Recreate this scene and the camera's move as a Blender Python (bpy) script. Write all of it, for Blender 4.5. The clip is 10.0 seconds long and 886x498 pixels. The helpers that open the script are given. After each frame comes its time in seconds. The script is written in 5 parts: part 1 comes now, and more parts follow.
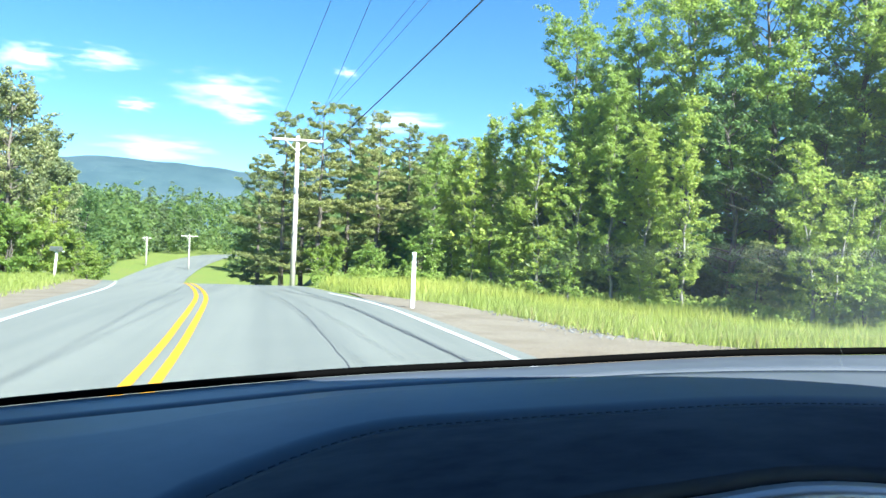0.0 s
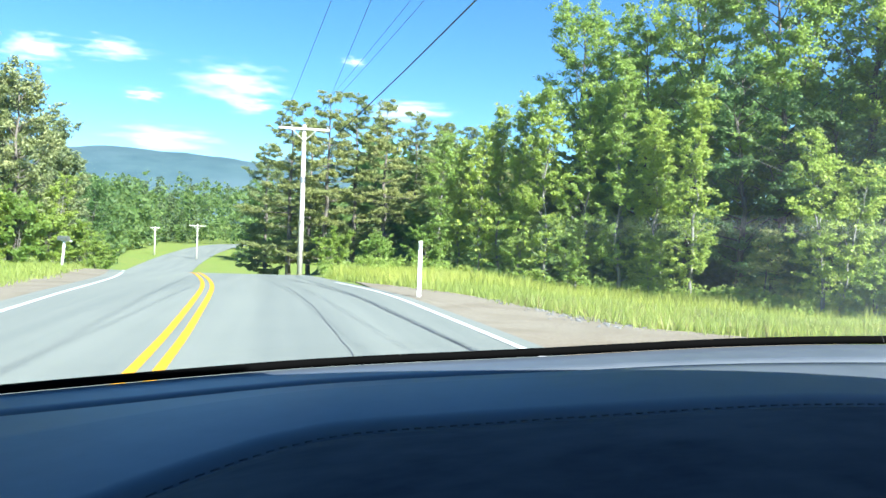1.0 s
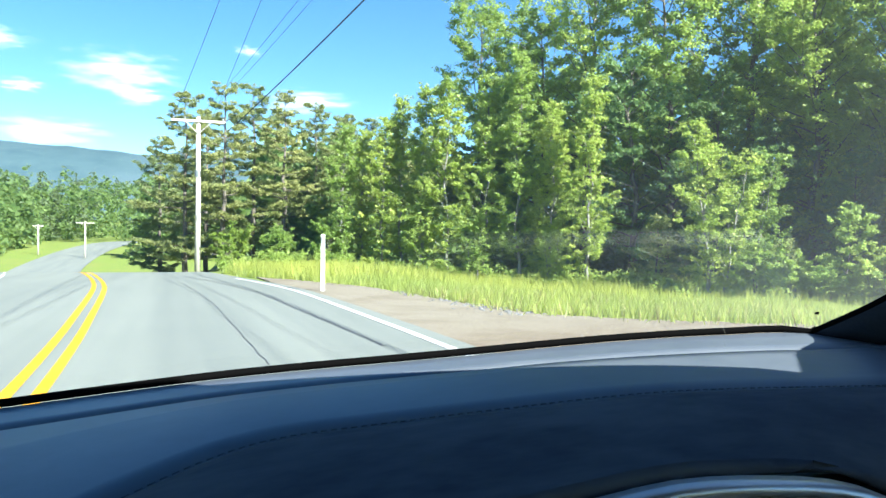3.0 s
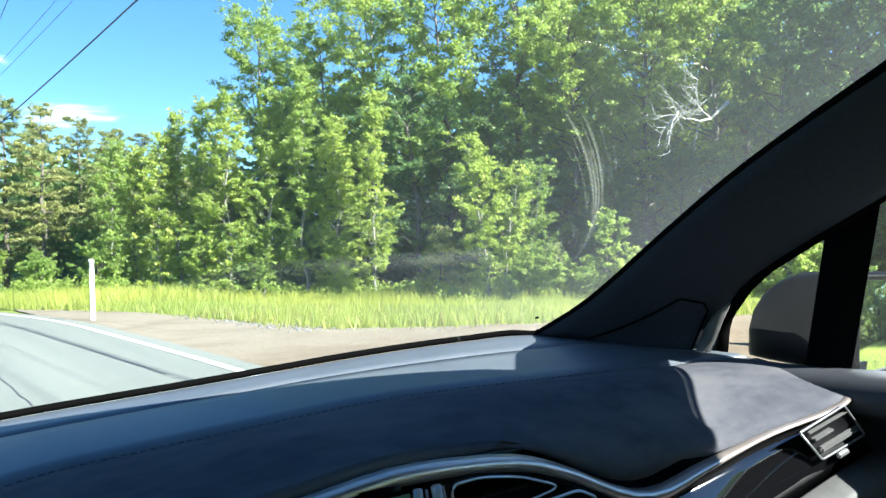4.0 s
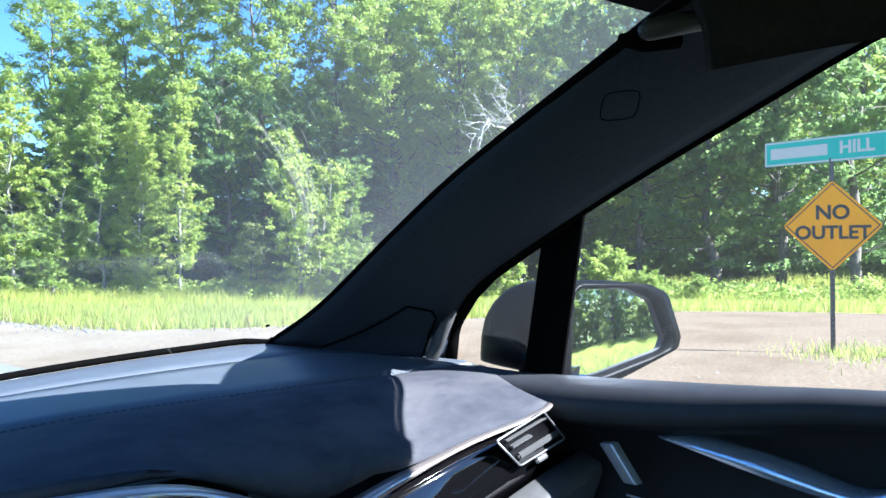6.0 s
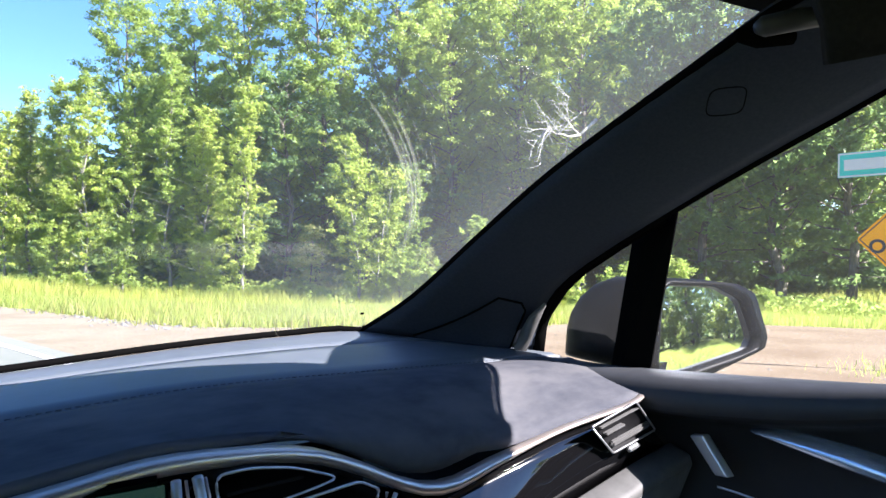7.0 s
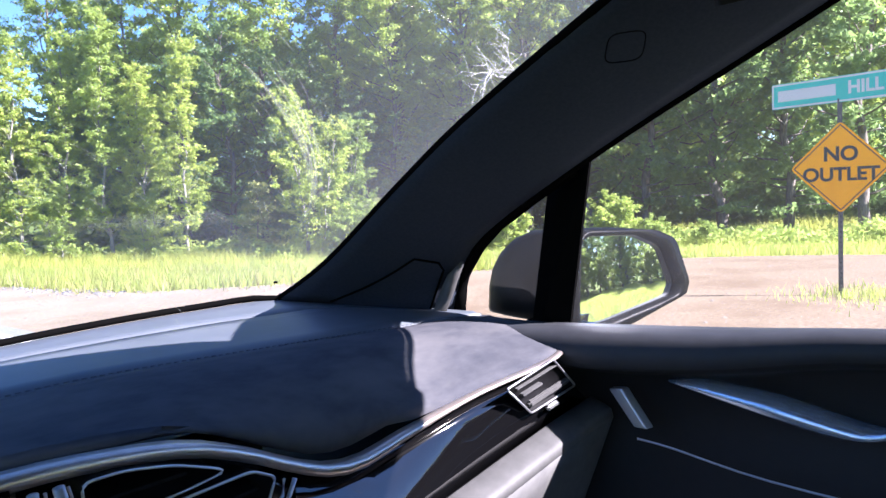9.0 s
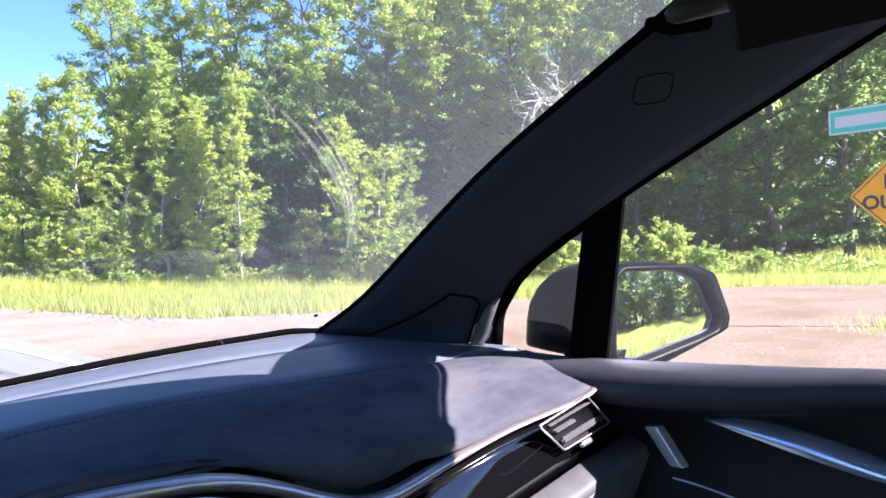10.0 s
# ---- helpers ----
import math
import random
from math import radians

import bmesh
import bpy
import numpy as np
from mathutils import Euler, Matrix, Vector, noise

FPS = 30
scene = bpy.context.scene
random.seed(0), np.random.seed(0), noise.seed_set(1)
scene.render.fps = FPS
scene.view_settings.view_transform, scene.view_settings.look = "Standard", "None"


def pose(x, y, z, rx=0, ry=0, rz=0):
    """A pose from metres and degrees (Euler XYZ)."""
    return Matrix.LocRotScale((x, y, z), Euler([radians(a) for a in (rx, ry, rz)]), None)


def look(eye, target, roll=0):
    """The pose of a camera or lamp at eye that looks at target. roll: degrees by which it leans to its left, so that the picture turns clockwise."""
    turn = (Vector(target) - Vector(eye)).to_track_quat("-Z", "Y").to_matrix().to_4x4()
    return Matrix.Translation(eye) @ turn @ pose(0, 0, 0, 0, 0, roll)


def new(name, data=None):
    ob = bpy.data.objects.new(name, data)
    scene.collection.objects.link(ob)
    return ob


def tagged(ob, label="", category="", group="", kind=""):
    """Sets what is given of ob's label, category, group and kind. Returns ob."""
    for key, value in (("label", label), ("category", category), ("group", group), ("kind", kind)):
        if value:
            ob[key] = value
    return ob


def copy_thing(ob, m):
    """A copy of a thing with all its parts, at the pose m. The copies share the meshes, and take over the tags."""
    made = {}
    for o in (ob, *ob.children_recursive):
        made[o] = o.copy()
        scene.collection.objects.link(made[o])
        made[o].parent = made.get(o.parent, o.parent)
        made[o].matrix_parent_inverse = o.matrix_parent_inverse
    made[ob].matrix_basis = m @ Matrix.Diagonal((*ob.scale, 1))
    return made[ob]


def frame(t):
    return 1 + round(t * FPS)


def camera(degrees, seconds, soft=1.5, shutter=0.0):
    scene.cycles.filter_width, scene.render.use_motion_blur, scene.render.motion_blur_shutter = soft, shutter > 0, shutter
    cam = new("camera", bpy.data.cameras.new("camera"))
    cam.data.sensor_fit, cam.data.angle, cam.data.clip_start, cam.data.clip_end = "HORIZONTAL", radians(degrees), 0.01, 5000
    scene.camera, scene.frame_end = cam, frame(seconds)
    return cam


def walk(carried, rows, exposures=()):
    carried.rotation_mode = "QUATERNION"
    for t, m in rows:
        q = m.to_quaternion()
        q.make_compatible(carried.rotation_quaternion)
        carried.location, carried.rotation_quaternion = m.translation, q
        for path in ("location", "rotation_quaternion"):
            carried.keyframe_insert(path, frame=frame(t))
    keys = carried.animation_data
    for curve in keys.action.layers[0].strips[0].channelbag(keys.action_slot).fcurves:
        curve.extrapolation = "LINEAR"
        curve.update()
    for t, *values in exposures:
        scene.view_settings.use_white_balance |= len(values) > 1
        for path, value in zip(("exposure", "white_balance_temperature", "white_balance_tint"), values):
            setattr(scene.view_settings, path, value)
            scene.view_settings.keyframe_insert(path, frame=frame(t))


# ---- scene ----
# ------------------------------------------------------------------ camera
cam = camera(59.7, 10.0)
PATH = [
    (0.0, pose(-0.041, 0.142, 1.322, 90.34, -2.14, -12.62)),
    (0.5, pose(0.055, 0.239, 1.313, 89.83, -1.63, -12.55)),
    (1.0, pose(0.012, 0.241, 1.309, 89.53, -2.06, -12.05)),
    (1.5, pose(0.056, 0.217, 1.315, 89.13, -1.33, -12.46)),
    (2.0, pose(0.055, 0.221, 1.315, 89.14, -0.88, -12.70)),
    (3.5, pose(-0.042, 0.107, 1.346, 89.29, -0.00, -26.56)),
    (4.0, pose(-0.022, 0.066, 1.350, 89.89, 1.77, -34.91)),
    (4.5, pose(0.060, 0.019, 1.354, 90.10, 2.65, -39.54)),
    (5.0, pose(0.087, -0.005, 1.355, 90.38, 2.74, -44.67)),
    (5.5, pose(0.095, 0.009, 1.360, 89.39, 1.34, -49.23)),
    (7.0, pose(0.027, 0.034, 1.339, 90.04, -0.55, -44.24)),
    (7.5, pose(0.040, 0.021, 1.350, 89.27, 1.38, -41.34)),
    (8.0, pose(0.063, 0.037, 1.344, 85.82, 2.43, -42.44)),
    (8.2, pose(0.066, 0.044, 1.336, 84.85, 1.75, -43.50)),
    (8.5, pose(0.058, 0.046, 1.324, 85.36, 0.71, -45.22)),
    (9.0, pose(0.081, 0.027, 1.352, 86.13, 2.39, -48.05)),
    (9.5, pose(0.099, 0.018, 1.360, 86.61, 2.68, -48.46)),
    (10.0, pose(0.083, 0.007, 1.361, 88.32, 2.45, -44.36)),
]
walk(cam, PATH, [(0.0, 2.08, 5750, 4), (2.0, 2.08, 5800, 4), (4.0, 2.32, 6000, 4), (4.5, 2.36, 6000, 4), (5.5, 2.46, 5200, 8), (7.0, 2.52, 6100, 20), (7.5, 2.52, 6250, 22), (8.5, 2.64, 5750, 23), (9.0, 2.56, 5850, 29), (10.0, 2.5, 5900, 32)])

# ------------------------------------------------------------------ world and sun
SUN_AZ, SUN_EL = 155.0, 38.5      # degrees clockwise from the car's heading (+y), degrees up
world = bpy.data.worlds.new("world")
scene.world = world
world.use_nodes = True
wn, wl = world.node_tree.nodes, world.node_tree.links
bg = wn["Background"]
bg.inputs["Strength"].default_value = 0.057
sky = wn.new("ShaderNodeTexSky")
sky.sky_type, sky.sun_disc = "NISHITA", False
sky.sun_elevation, sky.sun_rotation = radians(SUN_EL), radians(SUN_AZ)
sky.altitude, sky.air_density, sky.dust_density, sky.ozone_density = 1200, 1.0, 0.15, 3.0
clear = wn.new("ShaderNodeHueSaturation")
clear.inputs["Saturation"].default_value = 1.2
wl.new(sky.outputs[0], clear.inputs["Color"])
wl.new(clear.outputs[0], bg.inputs[0])
sun = new("sun", bpy.data.lights.new("sun", "SUN"))
sun.data.energy, sun.data.angle, sun.data.color = 5.0, radians(0.53), (1.0, 0.95, 0.86)
sa, se = radians(SUN_AZ), radians(SUN_EL)
SUN_DIR = Vector((math.sin(sa) * math.cos(se), math.cos(sa) * math.cos(se), math.sin(se)))
sun.matrix_world = look(SUN_DIR * 100, (0, 0, 0))


# ------------------------------------------------------------------ materials
def material(name, colour, rough=0.6, metal=0.0, spec=0.5):
    m = bpy.data.materials.new(name)
    m.use_nodes = True
    b = m.node_tree.nodes["Principled BSDF"]
    b.inputs["Base Color"].default_value = (*colour, 1)
    b.inputs["Roughness"].default_value = rough
    b.inputs["Metallic"].default_value = metal
    b.inputs["Specular IOR Level"].default_value = spec
    return m


def nodes_of(m):
    return m.node_tree.nodes, m.node_tree.links, m.node_tree.nodes["Principled BSDF"]


def noise_node(m, scale, detail=6.0, rough=0.6, coords="Object", stretch=None):
    n, l, b = nodes_of(m)
    tc = n.new("ShaderNodeTexCoord")
    t = n.new("ShaderNodeTexNoise")
    t.inputs["Scale"].default_value, t.inputs["Detail"].default_value, t.inputs["Roughness"].default_value = scale, detail, rough
    if stretch:
        mp = n.new("ShaderNodeMapping")
        mp.inputs["Scale"].default_value = stretch
        l.new(tc.outputs[coords], mp.inputs[0])
        l.new(mp.outputs[0], t.inputs["Vector"])
    else:
        l.new(tc.outputs[coords], t.inputs["Vector"])
    return t


def ramp_node(m, src, stops):
    n, l, b = nodes_of(m)
    r = n.new("ShaderNodeValToRGB")
    el = r.color_ramp.elements
    while len(el) < len(stops):
        el.new(0.5)
    for e, (p, c) in zip(el, stops):
        e.position, e.color = p, (*c, 1)
    l.new(src, r.inputs[0])
    return r


def mix_node(m, fac, a, b2, mode="MIX"):
    n, l, b = nodes_of(m)
    x = n.new("ShaderNodeMix")
    x.data_type, x.blend_type = "RGBA", mode
    for sock, v in ((x.inputs[0], fac), (x.inputs[6], a), (x.inputs[7], b2)):
        if isinstance(v, (int, float)):
            sock.default_value = v
        elif isinstance(v, tuple):
            sock.default_value = (*v, 1)
        else:
            l.new(v, sock)
    return x.outputs[2]


def bump_node(m, height, strength, dist=0.01):
    n, l, b = nodes_of(m)
    bp = n.new("ShaderNodeBump")
    bp.inputs["Strength"].default_value, bp.inputs["Distance"].default_value = strength, dist
    l.new(height, bp.inputs["Height"])
    l.new(bp.outputs[0], b.inputs["Normal"])
    return bp


def mottled(name, c0, c1, scale, rough=0.8, bump=0.0, dist=0.01, scale2=None, c2=None, metal=0.0, spec=0.5, coords="Object", stretch=None):
    """A surface whose colour varies at two scales, with a fine relief."""
    m = material(name, c0, rough, metal, spec)
    n, l, b = nodes_of(m)
    t = noise_node(m, scale, coords=coords, stretch=stretch)
    col = ramp_node(m, t.outputs["Fac"], [(0.3, c0), (0.7, c1)]).outputs[0]
    if scale2:
        t2 = noise_node(m, scale2, 4, coords=coords, stretch=stretch)
        f2 = ramp_node(m, t2.outputs["Fac"], [(0.45, (0, 0, 0)), (0.68, (1, 1, 1))]).outputs[0]
        col = mix_node(m, f2, col, c2)
    l.new(col, b.inputs["Base Color"])
    if bump:
        bump_node(m, t.outputs["Fac"], bump, dist)
    return m


def leaf_material(name, dark, light, through_colour, amount=0.4, rough=0.45):
    m = material(name, dark, rough, 0, 0.25)
    n, l, b = nodes_of(m)
    geo = n.new("ShaderNodeNewGeometry")
    col = ramp_node(m, geo.outputs["Random Per Island"], [(0.0, dark), (1.0, light)]).outputs[0]
    big = noise_node(m, 0.5, 2)
    shade = ramp_node(m, big.outputs["Fac"], [(0.35, (0.75, 0.8, 0.7)), (0.65, (1.15, 1.1, 1.0))]).outputs[0]
    col = mix_node(m, 1.0, col, shade, "MULTIPLY")
    info = n.new("ShaderNodeObjectInfo")
    tone = ramp_node(m, info.outputs["Random"], [(0.0, (0.68, 0.78, 0.80)), (1.0, (1.22, 1.12, 0.92))]).outputs[0]
    col = mix_node(m, 1.0, col, tone, "MULTIPLY")
    l.new(col, b.inputs["Base Color"])
    tr = n.new("ShaderNodeBsdfTranslucent")
    tr.inputs[0].default_value = (*through_colour, 1)
    mx = n.new("ShaderNodeMixShader")
    mx.inputs[0].default_value = amount
    l.new(b.outputs[0], mx.inputs[1])
    l.new(tr.outputs[0], mx.inputs[2])
    l.new(mx.outputs[0], n["Material Output"].inputs[0])
    return m


M = {}
M["asphalt"] = mottled("asphalt", (0.125, 0.136, 0.120), (0.18, 0.192, 0.172), 180, 0.9, 0.35, 0.006, 0.35, (0.145, 0.157, 0.140), spec=0.15)
an, al, ab = nodes_of(M["asphalt"])
tracks = noise_node(M["asphalt"], 1.0, 3, stretch=(1.1, 0.025, 1))              # faint wheel tracks along the lane
shade = ramp_node(M["asphalt"], tracks.outputs["Fac"], [(0.36, (0.97, 0.98, 1.0)), (0.62, (1.20, 1.19, 1.18))]).outputs[0]
al.new(mix_node(M["asphalt"], 1.0, ab.inputs["Base Color"].links[0].from_socket, shade, "MULTIPLY"), ab.inputs["Base Color"])
M["gravel"] = mottled("gravel", (0.118, 0.090, 0.061), (0.228, 0.180, 0.127), 22, 0.95, 0.45, 0.02, 0.8, (0.136, 0.102, 0.068), spec=0.1)
M["grass_ground"] = mottled("grass_ground", (0.11, 0.155, 0.032), (0.19, 0.235, 0.06), 9, 0.95, 0.5, 0.05, 0.25, (0.175, 0.195, 0.055), spec=0.05)
gn, gl, gb = nodes_of(M["gravel"])
tan = gb.inputs["Base Color"].links[0].from_socket
gtc, gsx, gmr = gn.new("ShaderNodeTexCoord"), gn.new("ShaderNodeSeparateXYZ"), gn.new("ShaderNodeMapRange")
gl.new(gtc.outputs["Object"], gsx.inputs[0]), gl.new(gsx.outputs["Y"], gmr.inputs[0])
gmr.inputs["From Min"].default_value, gmr.inputs["From Max"].default_value = 6.0, 12.0
shoulder = mix_node(M["gravel"], 1.0, tan, (1.22, 1.37, 1.50), "MULTIPLY")       # pale crushed stone along the asphalt, tan dirt in the side road
gl.new(mix_node(M["gravel"], gmr.outputs[0], tan, shoulder), gb.inputs["Base Color"])
M["yellow_paint"] = mottled("yellow_paint", (0.60, 0.29, 0.006), (0.50, 0.25, 0.015), 25, 0.75, spec=0.2)
M["white_paint"] = mottled("white_paint", (0.55, 0.55, 0.54), (0.42, 0.42, 0.41), 18, 0.7)
M["tar"] = material("tar", (0.05, 0.05, 0.055), 0.6)
M["leaf_maple"] = leaf_material("leaf_maple", (0.15, 0.21, 0.055), (0.30, 0.37, 0.10), (0.49, 0.63, 0.15), 0.48)
M["leaf_birch"] = leaf_material("leaf_birch", (0.21, 0.27, 0.075), (0.35, 0.42, 0.13), (0.50, 0.64, 0.16), 0.47)
# darker leaf green: the shade inside the wood is put into the colour
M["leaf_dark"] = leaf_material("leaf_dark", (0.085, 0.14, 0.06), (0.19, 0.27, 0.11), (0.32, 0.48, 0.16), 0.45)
M["leaf_silver"] = leaf_material("leaf_silver", (0.16, 0.19, 0.09), (0.36, 0.38, 0.22), (0.34, 0.42, 0.16), 0.35)
M["leaf_far"] = leaf_material("leaf_far", (0.11, 0.16, 0.05), (0.23, 0.28, 0.10), (0.34, 0.45, 0.13), 0.42)
M["needle_far"] = leaf_material("needle_far", (0.08, 0.11, 0.06), (0.16, 0.20, 0.10), (0.2, 0.26, 0.1), 0.3, 0.6)
M["needle"] = leaf_material("needle", (0.16, 0.19, 0.09), (0.31, 0.33, 0.16), (0.36, 0.44, 0.15), 0.4, 0.6)
M["blade"] = leaf_material("blade", (0.27, 0.315, 0.075), (0.46, 0.475, 0.16), (0.53, 0.60, 0.15), 0.5)
M["blade_dry"] = leaf_material("blade_dry", (0.30, 0.26, 0.12), (0.42, 0.36, 0.18), (0.3, 0.28, 0.1), 0.3)
M["bark"] = mottled("bark", (0.09, 0.075, 0.06), (0.22, 0.19, 0.16), 14, 0.9, 0.8, 0.03, coords="Object", stretch=(1, 1, 0.25))
M["bark_pale"] = mottled("bark_pale", (0.17, 0.16, 0.135), (0.30, 0.285, 0.25), 10, 0.85, 0.4, 0.01)
M["dead_wood"] = mottled("dead_wood", (0.30, 0.29, 0.27), (0.44, 0.43, 0.40), 12, 0.85)
M["litter"] = mottled("litter", (0.045, 0.035, 0.022), (0.09, 0.075, 0.045), 8, 0.95, 0.5, 0.05, 0.6, (0.05, 0.06, 0.025))
M["pole_wood"] = mottled("pole_wood", (0.40, 0.37, 0.32), (0.56, 0.53, 0.47), 20, 0.85, 0.4, 0.01, stretch=(1, 1, 0.1))
M["wire"] = material("wire", (0.03, 0.03, 0.035), 0.6)
M["post_steel"] = mottled("post_steel", (0.07, 0.07, 0.07), (0.12, 0.12, 0.12), 30, 0.5, metal=0.6)
M["rubble"] = mottled("rubble", (0.09, 0.088, 0.082), (0.17, 0.165, 0.155), 12, 0.9)
M["stone"] = mottled("stone", (0.13, 0.11, 0.085), (0.19, 0.165, 0.13), 9, 0.9)
M["steel"] = mottled("steel", (0.32, 0.33, 0.33), (0.45, 0.46, 0.46), 30, 0.45, metal=0.9)
M["sign_yellow"] = mottled("sign_yellow", (0.95, 0.40, 0.0), (0.88, 0.36, 0.0), 4, 0.6, spec=0.15)
M["sign_black"] = material("sign_black", (0.015, 0.015, 0.015), 0.5)
M["sign_green"] = mottled("sign_green", (0.01, 0.44, 0.36), (0.015, 0.50, 0.40), 5, 0.4)
M["sign_white"] = material("sign_white", (0.55, 0.58, 0.56), 0.45)
# wooded ridge with the blue haze of distance painted into its colour
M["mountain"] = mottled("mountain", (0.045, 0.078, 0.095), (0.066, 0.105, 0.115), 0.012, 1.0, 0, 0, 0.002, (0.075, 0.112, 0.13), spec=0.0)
M["leather"] = mottled("leather", (0.062, 0.074, 0.090), (0.078, 0.091, 0.108), 40, 0.45, 0.15, 0.001, 6, (0.085, 0.098, 0.115))
M["suede"] = mottled("suede", (0.036, 0.039, 0.049), (0.060, 0.062, 0.072), 30, 0.95, 0.25, 0.001, 9, (0.078, 0.078, 0.084), spec=0.2, stretch=(1, 1.8, 1))
M["pillar_cloth"] = mottled("pillar_cloth", (0.015, 0.020, 0.031), (0.022, 0.028, 0.041), 300, 0.95, 0.2, 0.0005, spec=0.2)
M["black_plastic"] = mottled("black_plastic", (0.005, 0.005, 0.0055), (0.008, 0.008, 0.009), 200, 0.6, 0.1, 0.0005, spec=0.1)
M["door_black"] = mottled("door_black", (0.0045, 0.005, 0.006), (0.007, 0.0075, 0.009), 60, 0.7, 0.1, 0.0005)
M["gloss_black"] = material("gloss_black", (0.003, 0.003, 0.0035), 0.04, 0, 1.0)
M["rubber"] = material("rubber", (0.003, 0.003, 0.003), 1.0, 0, 0.0)
M["chrome"] = mottled("chrome", (0.52, 0.44, 0.39), (0.60, 0.52, 0.47), 60, 0.34, metal=0.8)
M["satin_strip"] = mottled("satin_strip", (0.50, 0.52, 0.55), (0.58, 0.60, 0.63), 60, 0.32, metal=0.6)
# satin metal with the sky's blue reflection put into its colour
M["door_metal"] = mottled("door_metal", (0.55, 0.64, 0.78), (0.62, 0.71, 0.85), 60, 0.2, metal=0.75)
M["vent_metal"] = mottled("vent_metal", (0.42, 0.43, 0.44), (0.50, 0.51, 0.52), 60, 0.3, metal=0.8)
M["cap_leather"] = mottled("cap_leather", (0.020, 0.022, 0.026), (0.028, 0.030, 0.035), 60, 0.62, 0.15, 0.0008, 5, (0.030, 0.032, 0.036), spec=0.3)
M["visor_cloth"] = mottled("visor_cloth", (0.010, 0.010, 0.010), (0.015, 0.015, 0.015), 250, 0.95, 0.1, 0.0005, spec=0.1)
M["grey_leather"] = mottled("grey_leather", (0.062, 0.062, 0.062), (0.088, 0.088, 0.087), 60, 0.6, 0.15, 0.0008, spec=0.3)
M["thread"] = material("thread", (0.05, 0.057, 0.068), 0.8)
M["mirror_black"] = material("mirror_black", (0.0022, 0.0024, 0.003), 0.35, 0, 0.06)
M["mirror"] = material("mirror", (0.66, 0.69, 0.72), 0.015, 1.0)
M["car_paint"] = material("car_paint", (0.035, 0.037, 0.04), 0.25, 0.6)
M["headliner"] = mottled("headliner", (0.004, 0.0042, 0.005), (0.006, 0.0062, 0.007), 200, 0.95, spec=0.2)


def glass_material(name, haze, scale, corner=1.0):
    """Thin clear glass with a faint pale film that stands for dust and veiling glare."""
    m = bpy.data.materials.new(name)
    m.use_nodes = True
    n, l = m.node_tree.nodes, m.node_tree.links
    n.remove(n["Principled BSDF"])
    tr = n.new("ShaderNodeBsdfTransparent")
    tr.inputs[0].default_value = (0.97, 0.985, 0.98, 1)
    gl = n.new("ShaderNodeBsdfGlossy")
    gl.inputs["Roughness"].default_value = 0.02
    fr = n.new("ShaderNodeFresnel")
    fr.inputs[0].default_value = 1.35
    m1 = n.new("ShaderNodeMixShader")
    l.new(fr.outputs[0], m1.inputs[0]), l.new(tr.outputs[0], m1.inputs[1]), l.new(gl.outputs[0], m1.inputs[2])
    df = n.new("ShaderNodeBsdfTranslucent")
    df.inputs[0].default_value = (0.8, 0.82, 0.82, 1)
    tc, t = n.new("ShaderNodeTexCoord"), n.new("ShaderNodeTexNoise")
    t.inputs["Scale"].default_value, t.inputs["Detail"].default_value = scale, 5
    l.new(tc.outputs["Object"], t.inputs["Vector"])
    r = n.new("ShaderNodeMapRange")
    r.inputs["From Min"].default_value, r.inputs["From Max"].default_value = 0.35, 0.75
    r.inputs["To Min"].default_value, r.inputs["To Max"].default_value = haze * 0.75, haze
    l.new(t.outputs["Fac"], r.inputs[0])
    # the film thickens towards the pillar: a painted glare veil over the dark woods
    sx, side = n.new("ShaderNodeSeparateXYZ"), n.new("ShaderNodeMapRange")
    l.new(tc.outputs["Object"], sx.inputs[0]), l.new(sx.outputs["X"], side.inputs[0])
    side.interpolation_type = "SMOOTHSTEP"
    side.inputs["From Min"].default_value, side.inputs["From Max"].default_value = 0.34, 0.62
    side.inputs["To Min"].default_value, side.inputs["To Max"].default_value = 1.0, corner
    both = n.new("ShaderNodeMath")
    both.operation = "MULTIPLY"
    l.new(r.outputs[0], both.inputs[0]), l.new(side.outputs[0], both.inputs[1])
    m2 = n.new("ShaderNodeMixShader")
    l.new(both.outputs[0], m2.inputs[0]), l.new(m1.outputs[0], m2.inputs[1]), l.new(df.outputs[0], m2.inputs[2])
    l.new(m2.outputs[0], n["Material Output"].inputs[0])
    return m


M["windscreen"] = glass_material("windscreen", 0.038, 3.0, 2.2)
M["side_glass"] = glass_material("side_glass", 0.017, 4.0)


# ------------------------------------------------------------------ helpers of this scene
def ss(a, b, v):
    t = min(1.0, max(0.0, (v - a) / (b - a)))
    return t * t * (3 - 2 * t)


def mesh_object(name, verts, faces, mat, parent=None, smooth=False):
    me = bpy.data.meshes.new(name)
    me.from_pydata([tuple(v) for v in verts], [], faces)
    if smooth:
        me.polygons.foreach_set("use_smooth", [True] * len(me.polygons))
    me.materials.append(mat)
    me.update()
    ob = new(name, me)
    ob.parent = parent
    return ob


def part(name, bm, mat, parent=None, label="", smooth=False):
    me = bpy.data.meshes.new(name)
    bm.to_mesh(me)
    bm.free()
    if smooth:
        me.polygons.foreach_set("use_smooth", [True] * len(me.polygons))
    me.materials.append(mat)
    ob = new(name, me)
    ob.parent = parent
    if label:
        ob["label"] = label
    return ob


def thing(name, label, category, group="", m=None, kind=""):
    e = new(name)
    e.empty_display_size = 0.2
    if m is not None:
        e.matrix_world = m
    return tagged(e, label, category, group, kind)


